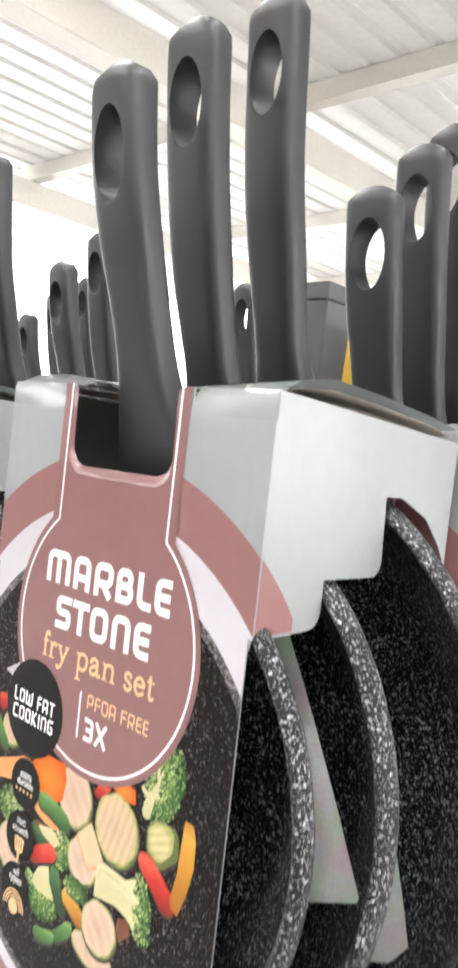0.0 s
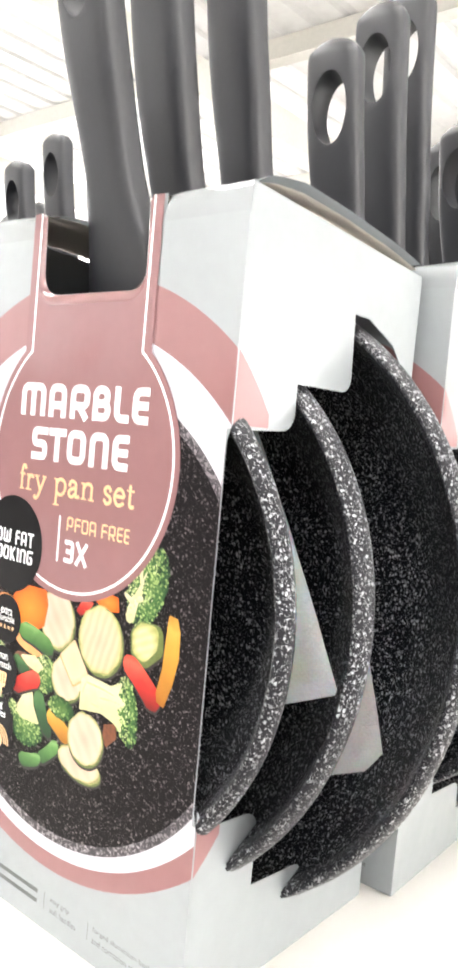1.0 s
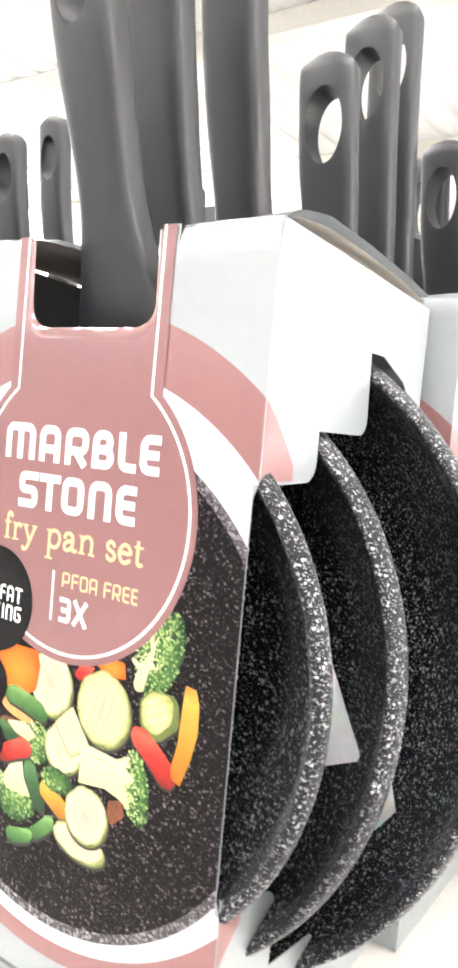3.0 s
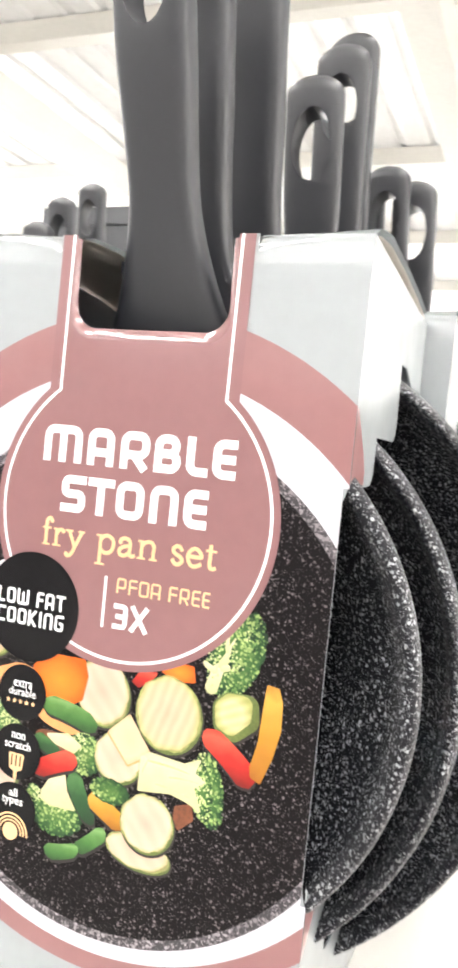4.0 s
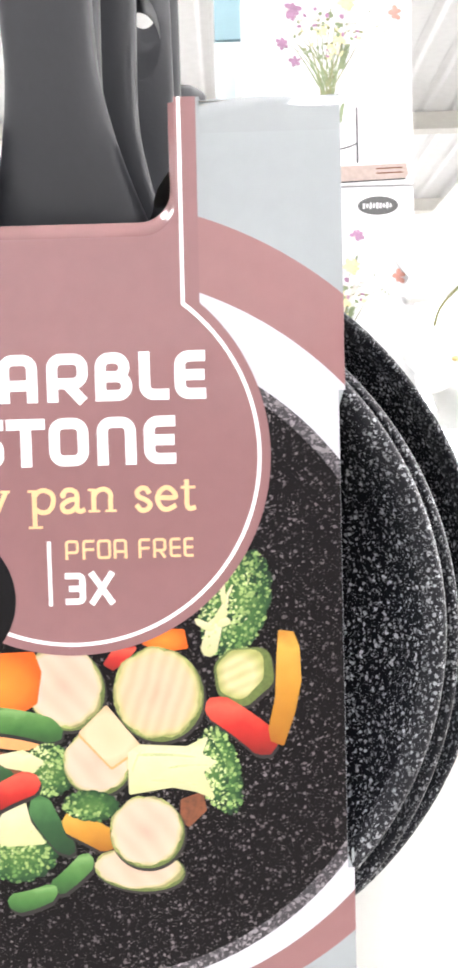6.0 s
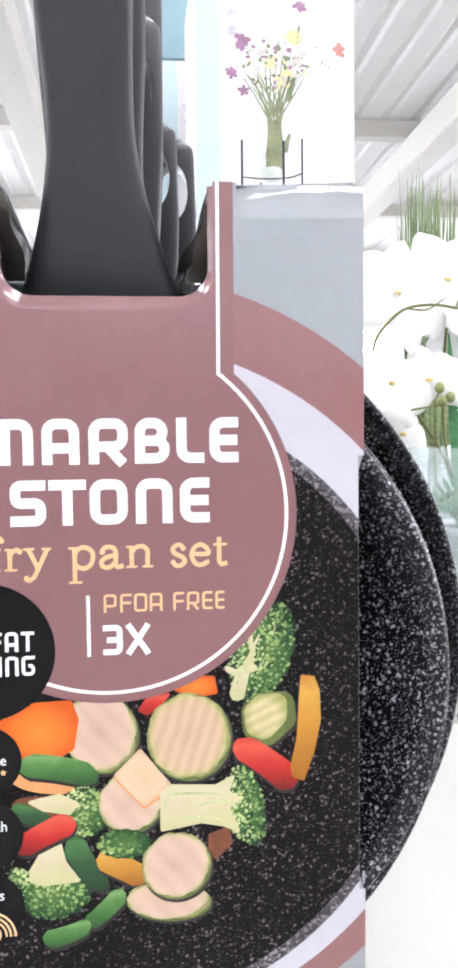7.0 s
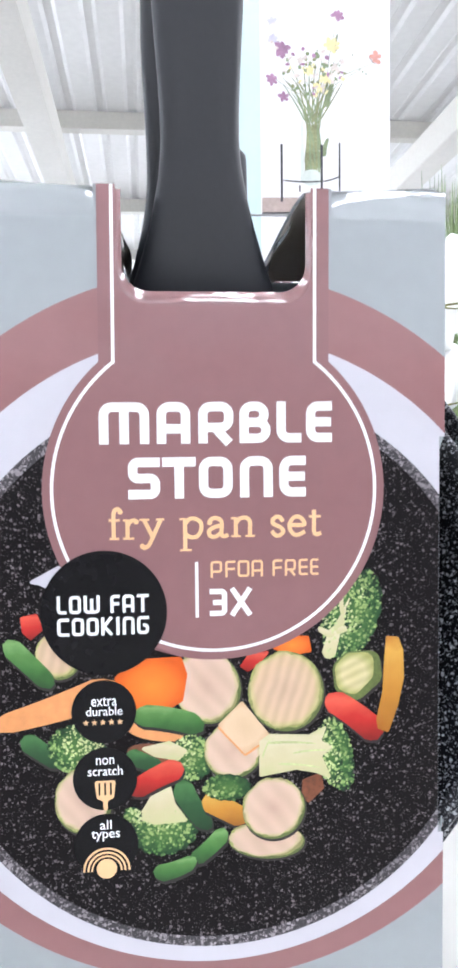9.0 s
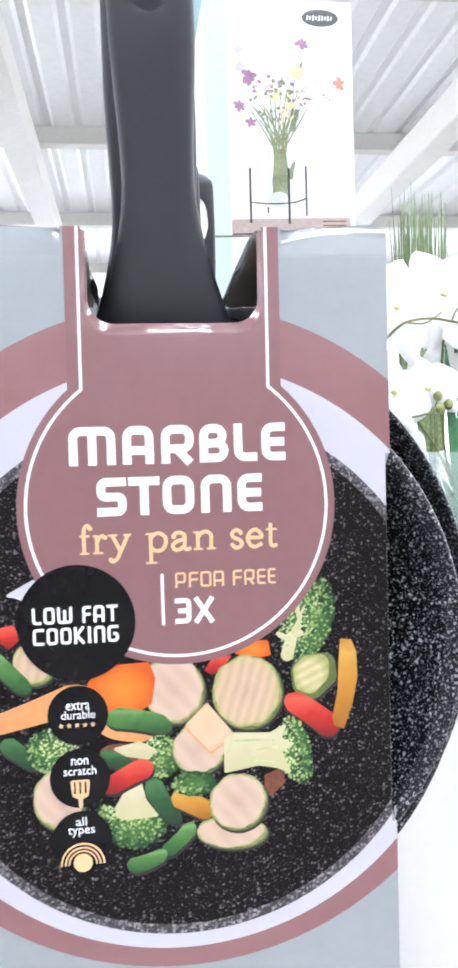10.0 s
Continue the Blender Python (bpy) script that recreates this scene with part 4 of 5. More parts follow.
def frying_pan(y, z, r, slope, deep, flare, yaw, shift, lean, line, top, label):
    """A stone-coated pan on edge, its inside to the front, with its grip upward."""
    pan = thing("frying_pan", (0, y, z - r))
    tagged(pan, label, "frying pan", "pans of a set")
    d, fore = deep, min(0.0086, y - 0.0002)
    prof = [(0.0, d), (r * 0.40, d), (r * 0.62, d - 0.001), (r * 0.69, d - 0.005), (r * 0.78, d - 0.018), (r - 0.0125, 0.011), (r - 0.0072, -0.001), (r - 0.0050, -0.72 * fore),
            (r - 0.0038, -0.95 * fore), (r - 0.0026, -fore), (r - 0.0014, -0.84 * fore), (r - 0.0004, -0.41 * fore), (r, 0.0), (r - 0.0006, 0.0018), (r - 0.0034, 0.0028),
            (r - 0.0092, 0.008), (r * 0.80, d - 0.016), (r * 0.71, d - 0.002), (r * 0.62, d + 0.002), (r * 0.4, d + 0.003), (0.0, d + 0.003)]
    n = 128
    bm = bmesh.new()
    rings = []
    for q, dep in prof:
        if q == 0.0:
            rings.append([bm.verts.new((0, dep, r))])
        else:
            rings.append([bm.verts.new((q * math.cos(2 * math.pi * i / n), dep + slope * q * math.sin(2 * math.pi * i / n), r + q * math.sin(2 * math.pi * i / n))) for i in range(n)])
    rim = bmesh.new()
    lip = [[rim.verts.new(v.co) for v in ring] for ring in rings[6:15]]
    for a, b in zip(lip, lip[1:]):
        for i in range(n):
            rim.faces.new((a[i], b[i], b[(i + 1) % n], a[(i + 1) % n]))
    for step, (a, b) in enumerate(zip(rings, rings[1:])):
        if 6 <= step < 14:
            continue
        for i in range(n):
            k = (i + 1) % n
            if len(a) == 1:
                bm.faces.new((a[0], b[i], b[k]))
            elif len(b) == 1:
                bm.faces.new((a[i], b[0], a[k]))
            else:
                bm.faces.new((a[i], b[i], b[k], a[k]))
    bmesh.ops.delete(bm, geom=[v for v in bm.verts if not v.link_faces], context="VERTS")
    for each in (bm, rim):
        bmesh.ops.recalc_face_normals(each, faces=each.faces[:])
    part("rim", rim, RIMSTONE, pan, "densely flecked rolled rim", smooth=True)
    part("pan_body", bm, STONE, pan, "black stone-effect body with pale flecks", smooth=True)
    me = handle_mesh(line, top, flare, yaw, shift, lean)
    me.transform(Matrix.Translation((0, -y, -(z - r))))
    part("handle", me, GRIP, pan, "dark grey soft-touch handle with a hanging hole")
    return pan


def foam(name_y, pts, seed):
    """A thin foam sheet between two pans."""
    sheet = thing("foam_sheet", (0, name_y, min(p[1] for p in pts)))
    tagged(sheet, "thin white foam sheet packed between two pans", "packing")
    z0 = min(p[1] for p in pts)
    a, b, c, d = [Vector(p) for p in pts]
    bm = bmesh.new()
    rows = []
    rnd = random.Random(seed)
    for i in range(13):
        row = []
        for j in range(13):
            s, t = i / 12, j / 12
            p = (a * (1 - s) + b * s) * (1 - t) + (d * (1 - s) + c * s) * t
            row.append(bm.verts.new((p.x, 0.0008 * math.sin(5 * s + seed) * math.cos(4 * t) + rnd.uniform(-0.0002, 0.0002) - 0.006 * t * t, p.y - z0)))
        rows.append(row)
    for p, q in zip(rows, rows[1:]):
        for j in range(12):
            bm.faces.new((p[j], p[j + 1], q[j + 1], q[j]))
    bmesh.ops.solidify(bm, geom=bm.faces[:], thickness=0.001)
    part("sheet", bm, FOAM, sheet, smooth=True)
    return sheet


LINES = [[(0.035, 0.236), (0.0270, 0.262), (0.0175, 0.290), (0.0100, 0.316), (0.0025, 0.3405), (-0.0040, 0.362), (-0.0082, 0.385), (-0.0100, 0.406), (-0.0105, 0.430)],
         [(0.080, 0.243), (0.068, 0.275), (0.0565, 0.306), (0.0470, 0.3326), (0.0405, 0.357), (0.0352, 0.381), (0.0312, 0.405), (0.0272, 0.4376), (0.026, 0.46)],
         [(0.118, 0.262), (0.107, 0.288), (0.0945, 0.315), (0.0866, 0.3426), (0.0797, 0.3696), (0.0732, 0.3955), (0.0696, 0.422), (0.0660, 0.4586), (0.064, 0.48)]]
TOPS = (0.415, 0.449, 0.475)
PANS = ((0.0060, 0.1428, 0.1078, 0.0, 0.038, 0.313, -5.0, -0.0032, -0.03), (0.0361, 0.1385, 0.1194, 0.10, 0.044, 0.312, -3.0, -0.008, 0.0), (0.0750, 0.1396, 0.1407, 0.0824, 0.050, 0.326, -5.0, 0.0, 0.0))
SIZES = ("small", "medium", "large")

main_box = carton()
main_pans = [frying_pan(*PANS[i], LINES[i], TOPS[i], SIZES[i] + " black stone-effect frying pan packed upright in the carton") for i in range(3)]
foam(0.052, [(-0.03, 0.060), (0.0994, 0.1164), (0.0520, 0.2160), (-0.04, 0.19)], 1)
foam(0.098, [(-0.03, 0.005 + 0.012), (0.0978, 0.0744), (0.0700, 0.182), (-0.04, 0.16)], 2)

# further cartons of the same set, one behind another and in the next row
tagged(main_box, group="pan set cartons")
for dx, dy, turn, sway in ((0.0115, 0.132, 1.5, 0.022), (-0.312, 0.034, 0.0, 0.012), (-0.313, 0.194, 0.0, 0.0), (-0.312, 0.38, 0.0, 0.0), (-0.60, 0.345, 0.0, 0.0)):
    copy_thing(main_box, pose(dx, dy, 0, 0, 0, turn) @ main_box.matrix_basis)
    for ob, aside in zip(main_pans, (0.0045, 0.0105, -0.002) if turn else (0.0, 0.0, 0.0)):
        copy_thing(ob, pose(dx - 0.003 + aside, dy + sway, 0, 0, 0, turn + (6.0 if aside == 0.0045 else 0.0)) @ ob.matrix_basis)
copy_thing(main_box, pose(0.008, 0.292, 0) @ main_box.matrix_basis)
for dx, dy in ((0.028, 0.280), (0.041, 0.309), (0.007, 0.302)):
    copy_thing(main_pans[0], pose(dx, dy, 0) @ main_pans[0].matrix_basis)


# ---- the shelf ----
shelf = thing("shelf", (0, 0, 0))
tagged(shelf, "white enamelled steel shelf with a perforated back strip", "shelf")
part("board", box_bm(-1.6, 1.6, -0.06, 0.336, -0.03, -0.0002, 0.002), SHELF, shelf)
part("upper_board", box_bm(-1.6, 1.6, 0.337, 1.3, -0.03, 0.0318, 0.001), SHELF, shelf)
part("base_panel", box_bm(-1.58, 1.58, -0.02, 1.28, -1.2, -0.0305), DIMSHELF, shelf, "plain base of the shelf unit")
strip = part("perforated_strip", box_bm(-1.6, 1.6, 0.3340, 0.3366, -0.0002, 0.0345, 0.0006), SHELF, shelf)
bm = bmesh.new()
for row, z in enumerate((0.0284, 0.0171, 0.0060)):
    for i in range(70):
        x = 0.1151 + 0.0134 * i + (0.0042 if row == 1 else 0.0)
        if row == 1 and i % 3 == 1:
            continue
        bm.faces.new([bm.verts.new((u, 0.3337, v)) for u, v in circle(x, z, 0.0022, n=14)][::-1])
part("hole", bm, HOLE, shelf)

# ---- the hall ----
ROOFZ, CLEAR = 4.35, 1.5
ROOF = material("white_roof_sheet", (0.93, 0.93, 0.93), 0.5, vary=0.04, grain=3)
STEEL = material("painted_steel", (0.75, 0.73, 0.68), 0.5, vary=0.05, grain=6)
DIM = material("dark_reflection_wall", (0.27, 0.27, 0.28), 0.7, vary=0.05, grain=4)
FLOOR = material("pale_floor", (0.33, 0.32, 0.30), 0.3, vary=0.08, grain=4)
GLOW = material("bright_overcast_sky", (1.0, 1.0, 1.0), 1.0, vary=0.0, emit=4.0)
# weaker copy of the sky glow, set by how bright the right sides come out
SOFTGLOW = material("weakened_overcast_sky", (1.0, 0.99, 0.97), 1.0, vary=0.0, emit=2.3)
# unseen glowing bands added on two walls for sheen on card and handles
SHEEN = material("added_sheen_glow", (1.0, 1.0, 1.0), 1.0, vary=0.0, emit=1.1)
WEAKSHEEN = material("weak_added_sheen_glow", (1.0, 1.0, 1.0), 1.0, vary=0.0, emit=0.6)
LIGHT = material("added_fill_glow", (1.0, 0.99, 0.97), 0.6, vary=0.0, emit=11.5)

bm = bmesh.new()
prev = None
x = -16.0
k = 0
while x < 18:
    z = ROOFZ + (0.0, 0.0, 0.03, 0.03)[k % 4]
    pair = (bm.verts.new((x, -12, z)), bm.verts.new((x, 30, z)))
    if prev:
        bm.faces.new((prev[0], pair[0], pair[1], prev[1]))
    prev = pair
    x += (0.22, 0.04, 0.08, 0.04)[k % 4]
    k += 1
me = bpy.data.meshes.new("ceiling")
bm.to_mesh(me)
bm.free()
me.materials.append(ROOF)
tagged(new("ceiling", me), "white ribbed metal roof sheeting", "roof", kind="structure")


def structure(name, bm, mat, label, category):
    me = bpy.data.meshes.new(name)
    bm.to_mesh(me)
    bm.free()
    me.materials.append(mat)
    return tagged(new(name, me), label, category, kind="structure")


for i in range(8):
    y = -9.0 + 3.65 * i + 1.0
    structure("trim_purlin", box_bm(-16, 18, y - 0.09, y + 0.09, ROOFZ - 0.22, ROOFZ - 0.005), STEEL, "pale painted steel purlin under the roof", "beam")
for x in (-11.0, -6.0, -1.15, 3.75, 8.6, 13.5):
    structure("trim_rafter", box_bm(x - 0.16, x + 0.16, -12, 30, ROOFZ - 0.62, ROOFZ - 0.225, 0.01), STEEL, "pale painted steel rafter", "beam")
structure("floor", box_bm(-16, 18, -12, 30, -1.3, -1.2), FLOOR, "pale polished shop floor", "floor")
# dark walls added behind the viewpoint, out of view, so glossy print reflects less
structure("wall_unseen_back", box_bm(-16, 18, -12.2, -12, -1.2, CLEAR), DIM, "unseen dark wall added to keep reflections dark", "wall")
structure("wall_glow_south", box_bm(-16, 18, -12.2, -12, CLEAR, ROOFZ), WEAKSHEEN, "unseen glowing band added high on the wall for sheen", "window")
for name, b in (("backdrop_north", (-16, 18, 30, 30.1)), ("backdrop_west", (-16.1, -16, 1.5, 30)), ("backdrop_east", (18, 18.1, -1.5, 30))):
    structure(name, box_bm(*b, -1.2, ROOFZ + 0.1), SOFTGLOW if "east" in name else GLOW, "bright white daylight beyond the glazed wall", "daylight")
structure("wall_unseen_west", box_bm(-16.2, -16, -12, 1.5, -1.2, CLEAR), DIM, "unseen dark wall added to keep reflections dark", "wall")
structure("wall_glow_west", box_bm(-16.2, -16, -12, 1.5, CLEAR, ROOFZ + 0.1), SHEEN, "unseen glowing band added high on the wall for sheen", "window")
structure("wall_unseen_east", box_bm(18, 18.2, -12, -1.5, -1.2, ROOFZ + 0.1), DIM, "unseen dark wall added to keep reflections dark", "wall")
# glowing panels added out of view under the roof to light the carton fronts
for x in (-3.5, 1.3, 6.2, 11.0):
    for y in (-6.2, -2.5, 1.1):
        structure("ceiling_fill_panel", box_bm(x - 0.6, x + 0.6, y - 1.2, y + 1.2, ROOFZ - 0.012, ROOFZ - 0.004), LIGHT, "unseen glowing panel added under the roof as fill light", "rooflight")


# ---- boxed vases behind the cartons ----
TEAL = material("teal_print", (0.56, 0.70, 0.73), 0.4, vary=0.03, grain=20)
TEALDARK = material("deep_teal_print", (0.24, 0.38, 0.43), 0.4, vary=0.03, grain=20)
PAPER = material("white_box_print", (0.80, 0.79, 0.80), 0.4, vary=0.02, grain=20)
WOOD = material("printed_wood", (0.44, 0.345, 0.31), 0.5, vary=0.15, grain=60)
IRON = material("printed_black_wire", (0.04, 0.04, 0.045), 0.5)
LOGO = material("grey_oval_print", (0.10, 0.10, 0.10), 0.5)
GLASSY = material("printed_glass", (0.62, 0.66, 0.62), 0.3, vary=0.15, grain=200)
STEM = material("printed_stems", (0.23, 0.24, 0.12), 0.5, vary=0.5, grain=200)
LEAFP = material("printed_leaf", (0.21, 0.26, 0.14), 0.5, vary=0.3, grain=200)
MAUVE = material("mauve_flower", (0.34, 0.18, 0.29), 0.5, vary=0.3, grain=400)
LILAC = material("lilac_flower", (0.56, 0.54, 0.66), 0.5, vary=0.3, grain=400)
LEMON = material("yellow_flower", (0.78, 0.68, 0.36), 0.5, vary=0.2, grain=400)
CORAL = material("coral_flower", (0.60, 0.28, 0.23), 0.5, vary=0.2, grain=400)
BLUSH = material("blush_flower", (0.66, 0.58, 0.54), 0.5, vary=0.3, grain=400)


def vase_box(x0, y0, z0, tall, wide=0.1445, deep=0.13):
    """A white and teal box with a picture of flowers in a glass vase on a wire stand."""
    box = thing("vase_box", (x0, y0, z0))
    tagged(box, "white and teal box with a printed flower vase, stacked", "box", "vase boxes")
    part("carton_body", box_bm(0, wide, 0, deep, 0.0003, tall - 0.0006, 0.0008), PAPER, box)

    def ink(name, line, level, mat):
        return part(name, plate(line, lambda u, v, w: (u, -0.0001 - 0.00006 * level, v), 0), mat, box)

    def at(x, z):
        return (x - 0.066, z - 0.4205)

    ink("printed_teal_strip", [(0.0002, 0.001), (0.0215, 0.001), (0.0215, tall - 0.001), (0.0002, tall - 0.001)], 1, TEAL)
    if tall < 0.2:
        ink("printed_teal_front", [(0.022, 0.001), (wide - 0.0003, 0.001), (wide - 0.0003, tall - 0.001), (0.022, tall - 0.001)], 1, TEALDARK)
        ink("printed_logo", circle(0.113, tall - 0.017, 0.0178, 0.0080, 40), 2, LOGO)
        return box
    wood = [at(0.0885, 0.4225), at(0.2035, 0.4262), at(0.2060, 0.4300), at(0.2045, 0.4392), at(0.0885, 0.4365)]
    ink("printed_wood_board", wood, 1, WOOD)
    ink("printed_shadow", [at(0.0885, 0.4213), at(0.203, 0.4252), at(0.2035, 0.4264), at(0.0885, 0.4230)], 2, IRON)
    ink("printed_logo", circle(*at(0.1790, 0.6285), 0.0178, 0.0080, 40), 1, LOGO)
    rnd = random.Random(7)
    for k in range(9):
        u = at(0.1657 + 0.0029 * k, 0)[0]
        h = 0.0016 + 0.0018 * rnd.random()
        ink("printed_mark", [(u, 0.2080 - h), (u + 0.0017, 0.2080 - h), (u + 0.0021, 0.2080 + h), (u + 0.0004, 0.2080 + h)], 2, PAPER)
    # stems, vase, blooms
    for k in range(34):
        a = at(0.137 + rnd.uniform(-0.009, 0.009), 0.452 + rnd.uniform(0, 0.02))
        m = at(0.137 + rnd.uniform(-0.007, 0.007), 0.505)
        b = at(0.137 + rnd.uniform(-0.030, 0.030), 0.530 + rnd.uniform(0, 0.035))
        ink("printed_stem", capsule(*a, *m, 0.0018), 2 + k * 0.05, STEM if k % 3 else LEAFP)
        ink("printed_stem", capsule(*m, *b, 0.0016, 0.0008, rnd.uniform(-0.002, 0.002)), 2 + k * 0.05, STEM if k % 2 else LEAFP)
    for x, z, x2, z2 in ((0.140, 0.535, 0.196, 0.562), (0.150, 0.540, 0.160, 0.598), (0.132, 0.530, 0.101, 0.588), (0.128, 0.53, 0.098, 0.548), (0.145, 0.53, 0.184, 0.556)):
        ink("printed_stem", capsule(*at(x, z), *at(x2, z2), 0.0006, 0.0004, 0.002), 4, STEM)
    ink("printed_vase", circle(*at(0.1265, 0.480), 0.0018, 0.030, 20), 3.6, GLASSY)
    ink("printed_vase", circle(*at(0.1350, 0.4555), 0.0105, 0.0075, 24), 3.7, GLASSY)
    for a, b, w in (((0.150, 0.520), (0.157, 0.545), 0.005), ((0.147, 0.475), (0.151, 0.492), 0.005), ((0.1585, 0.571), (0.1605, 0.587), 0.003)):
        ink("printed_leaf", capsule(*at(*a), *at(*b), w, w * 0.6, 0.001), 4.2, LEAFP)

    def bloom(x, z, r, mat, n, level, squash=1.0):
        c = at(x, z)
        for k in range(n):
            t = 2 * math.pi * k / n + 0.4
            q, w = r * rnd.uniform(0.35, 0.62), rnd.uniform(0.7, 1.0)
            ink("printed_flower", circle(c[0] + q * math.cos(t), c[1] + q * math.sin(t) * squash, r * 0.50 * w, r * 0.34 * squash * w, 10, turn=math.degrees(t) + rnd.uniform(-40, 40)), level + 0.03 * k, mat if rnd.random() < 0.75 else BLUSH)
        ink("printed_flower", circle(*c, r * 0.35, r * 0.3 * squash, 10), level + 0.4, mat)

    for x, z, r, mat, n in ((0.1075, 0.571, 0.0088, MAUVE, 7), (0.0985, 0.5435, 0.0068, MAUVE, 6), (0.1095, 0.5285, 0.0060, MAUVE, 5), (0.099, 0.580, 0.0055, LILAC, 6), (0.0985, 0.5955, 0.0060, LILAC, 5),
                            (0.155, 0.5765, 0.0085, LEMON, 7), (0.133, 0.5525, 0.0065, LEMON, 6), (0.149, 0.5460, 0.0070, LEMON, 6), (0.143, 0.537, 0.006, LEMON, 5), (0.160, 0.6035, 0.0070, MAUVE, 7),
                            (0.1965, 0.5665, 0.0062, CORAL, 5), (0.157, 0.556, 0.0045, BLUSH, 5), (0.125, 0.562, 0.0045, BLUSH, 5), (0.165, 0.562, 0.004, BLUSH, 5)):
        bloom(x, z, r, mat, n, 5.0, 1.25 if mat is CORAL else 0.9)
    for k in range(84):
        t, q = rnd.random() * 6.283, math.sqrt(rnd.random())
        ink("printed_flower", clumpy(*at(0.138 + 0.030 * q * math.cos(t), 0.552 + 0.022 * q * math.sin(t)), rnd.uniform(0.0012, 0.0030), rnd.uniform(0.0010, 0.0022), rnd.uniform(0, 180), k, 7),
            4.5 + 0.01 * k, (BLUSH, LEMON, LEAFP, MAUVE, LEAFP, STEM, BLUSH)[k % 7])
    for x, z in ((0.141, 0.571), (0.1745, 0.5685), (0.184, 0.5535), (0.187, 0.5515), (0.181, 0.5555), (0.162, 0.5585)):
        ink("printed_bud", circle(*at(x, z), 0.0009, n=10), 5.6, LEAFP)
    # wire stand
    for x, za, zb, w in ((0.1070, 0.4330, 0.4855, 0.0021), (0.1448, 0.4325, 0.4860, 0.0023), (0.1618, 0.4400, 0.4880, 0.0017), (0.1240, 0.4425, 0.4485, 0.0016)):
        ink("printed_wire", [at(x - w / 2, za), at(x + w / 2, za), at(x + w / 2, zb), at(x - w / 2, zb)], 6.2, IRON)
    for a, b, bow in (((0.107, 0.4530), (0.1448, 0.4525), -0.0012), ((0.1448, 0.4525), (0.162, 0.4575), -0.001)):
        ink("printed_wire", capsule(*at(*a), *at(*b), 0.0014, 0.0014, bow), 6.3, IRON)
    for k in range(2):
        ink("printed_words", [at(0.178, 0.4345 - 0.004 * k), at(0.201, 0.4350 - 0.004 * k), at(0.201, 0.4362 - 0.004 * k), at(0.178, 0.4357 - 0.004 * k)], 2, MUSH)
    return box


vase_box(0.066, 0.485, 0.0318, 0.163)
first = vase_box(0.066, 0.485, 0.1953, 0.225)
copy_thing(first, pose(0.066, 0.485, 0.4205))
back_low = vase_box(0.0385, 0.66, 0.0318, 0.15)
copy_thing(first, pose(0.0385, 0.66, 0.182))
copy_thing(first, pose(0.0385, 0.66, 0.408))
top_box = thing("storage_box", (0.0385, 0.66, 0.6335))
tagged(top_box, "deep teal cardboard box on top of the stacked vase boxes", "box")
part("carton_body", box_bm(0, 0.1445, 0, 0.13, 0, 0.2, 0.001), TEALDARK, top_box)

dark_box = thing("storage_box", (-0.366, 0.575, 0.0320))
tagged(dark_box, "plain dark grey cardboard box behind the pan cartons", "box")
SLATE = material("dark_grey_box_print", (0.075, 0.078, 0.085), 0.5, vary=0.06, grain=30)
YELLOW = material("yellow_packet_print", (0.62, 0.40, 0.06), 0.45, vary=0.08, grain=60)
part("carton_body", box_bm(-0.06, 0.06, -0.055, 0.055, 0.0, 0.425, 0.0012), SLATE, dark_box)
part("lid", box_bm(-0.0612, 0.0612, -0.0562, 0.0562, 0.4255, 0.4455, 0.0012), SLATE, dark_box)
packet = thing("packet", (-0.287, 0.565, 0.0320))
tagged(packet, "yellow pointed packet standing beside the dark box", "packet")
bm = box_bm(-0.022, 0.022, -0.016, 0.016, 0.0, 0.40, 0.001)
for v in bm.verts:
    v.co.x *= 1.0 - 0.75 * (v.co.z / 0.40) ** 2
part("packet_body", bm, YELLOW, packet)

# ---- the orchid in its clear tub ----
PETAL = material("white_petal", (0.82, 0.82, 0.80), 0.5, vary=0.03, grain=80)
THROAT = material("yellow_throat", (0.80, 0.62, 0.28), 0.5, vary=0.3, grain=400)
TWIG = material("olive_stem", (0.16, 0.16, 0.05), 0.5, vary=0.2, grain=200)
BUD = material("olive_bud", (0.24, 0.25, 0.09), 0.4, vary=0.2, grain=120)
LEAF = material("green_leaf", (0.06, 0.19, 0.075), 0.35, vary=0.4, grain=60)
BLADE = material("grass_blade", (0.19, 0.25, 0.11), 0.5, vary=0.5, grain=40)
POT = material("grey_ceramic", (0.60, 0.62, 0.62), 0.3, vary=0.04, grain=30)
SOIL = material("dark_soil", (0.03, 0.025, 0.03), 0.9, vary=0.5, grain=200, bump=0.6)
TUB = bpy.data.materials.new("clear_plastic")
TUB.use_nodes = True
tb = TUB.node_tree.nodes["Principled BSDF"]
tb.inputs["Base Color"].default_value = (0.80, 0.85, 0.85, 1)
tb.inputs["Transmission Weight"].default_value, tb.inputs["Roughness"].default_value, tb.inputs["IOR"].default_value = 0.86, 0.2, 1.15


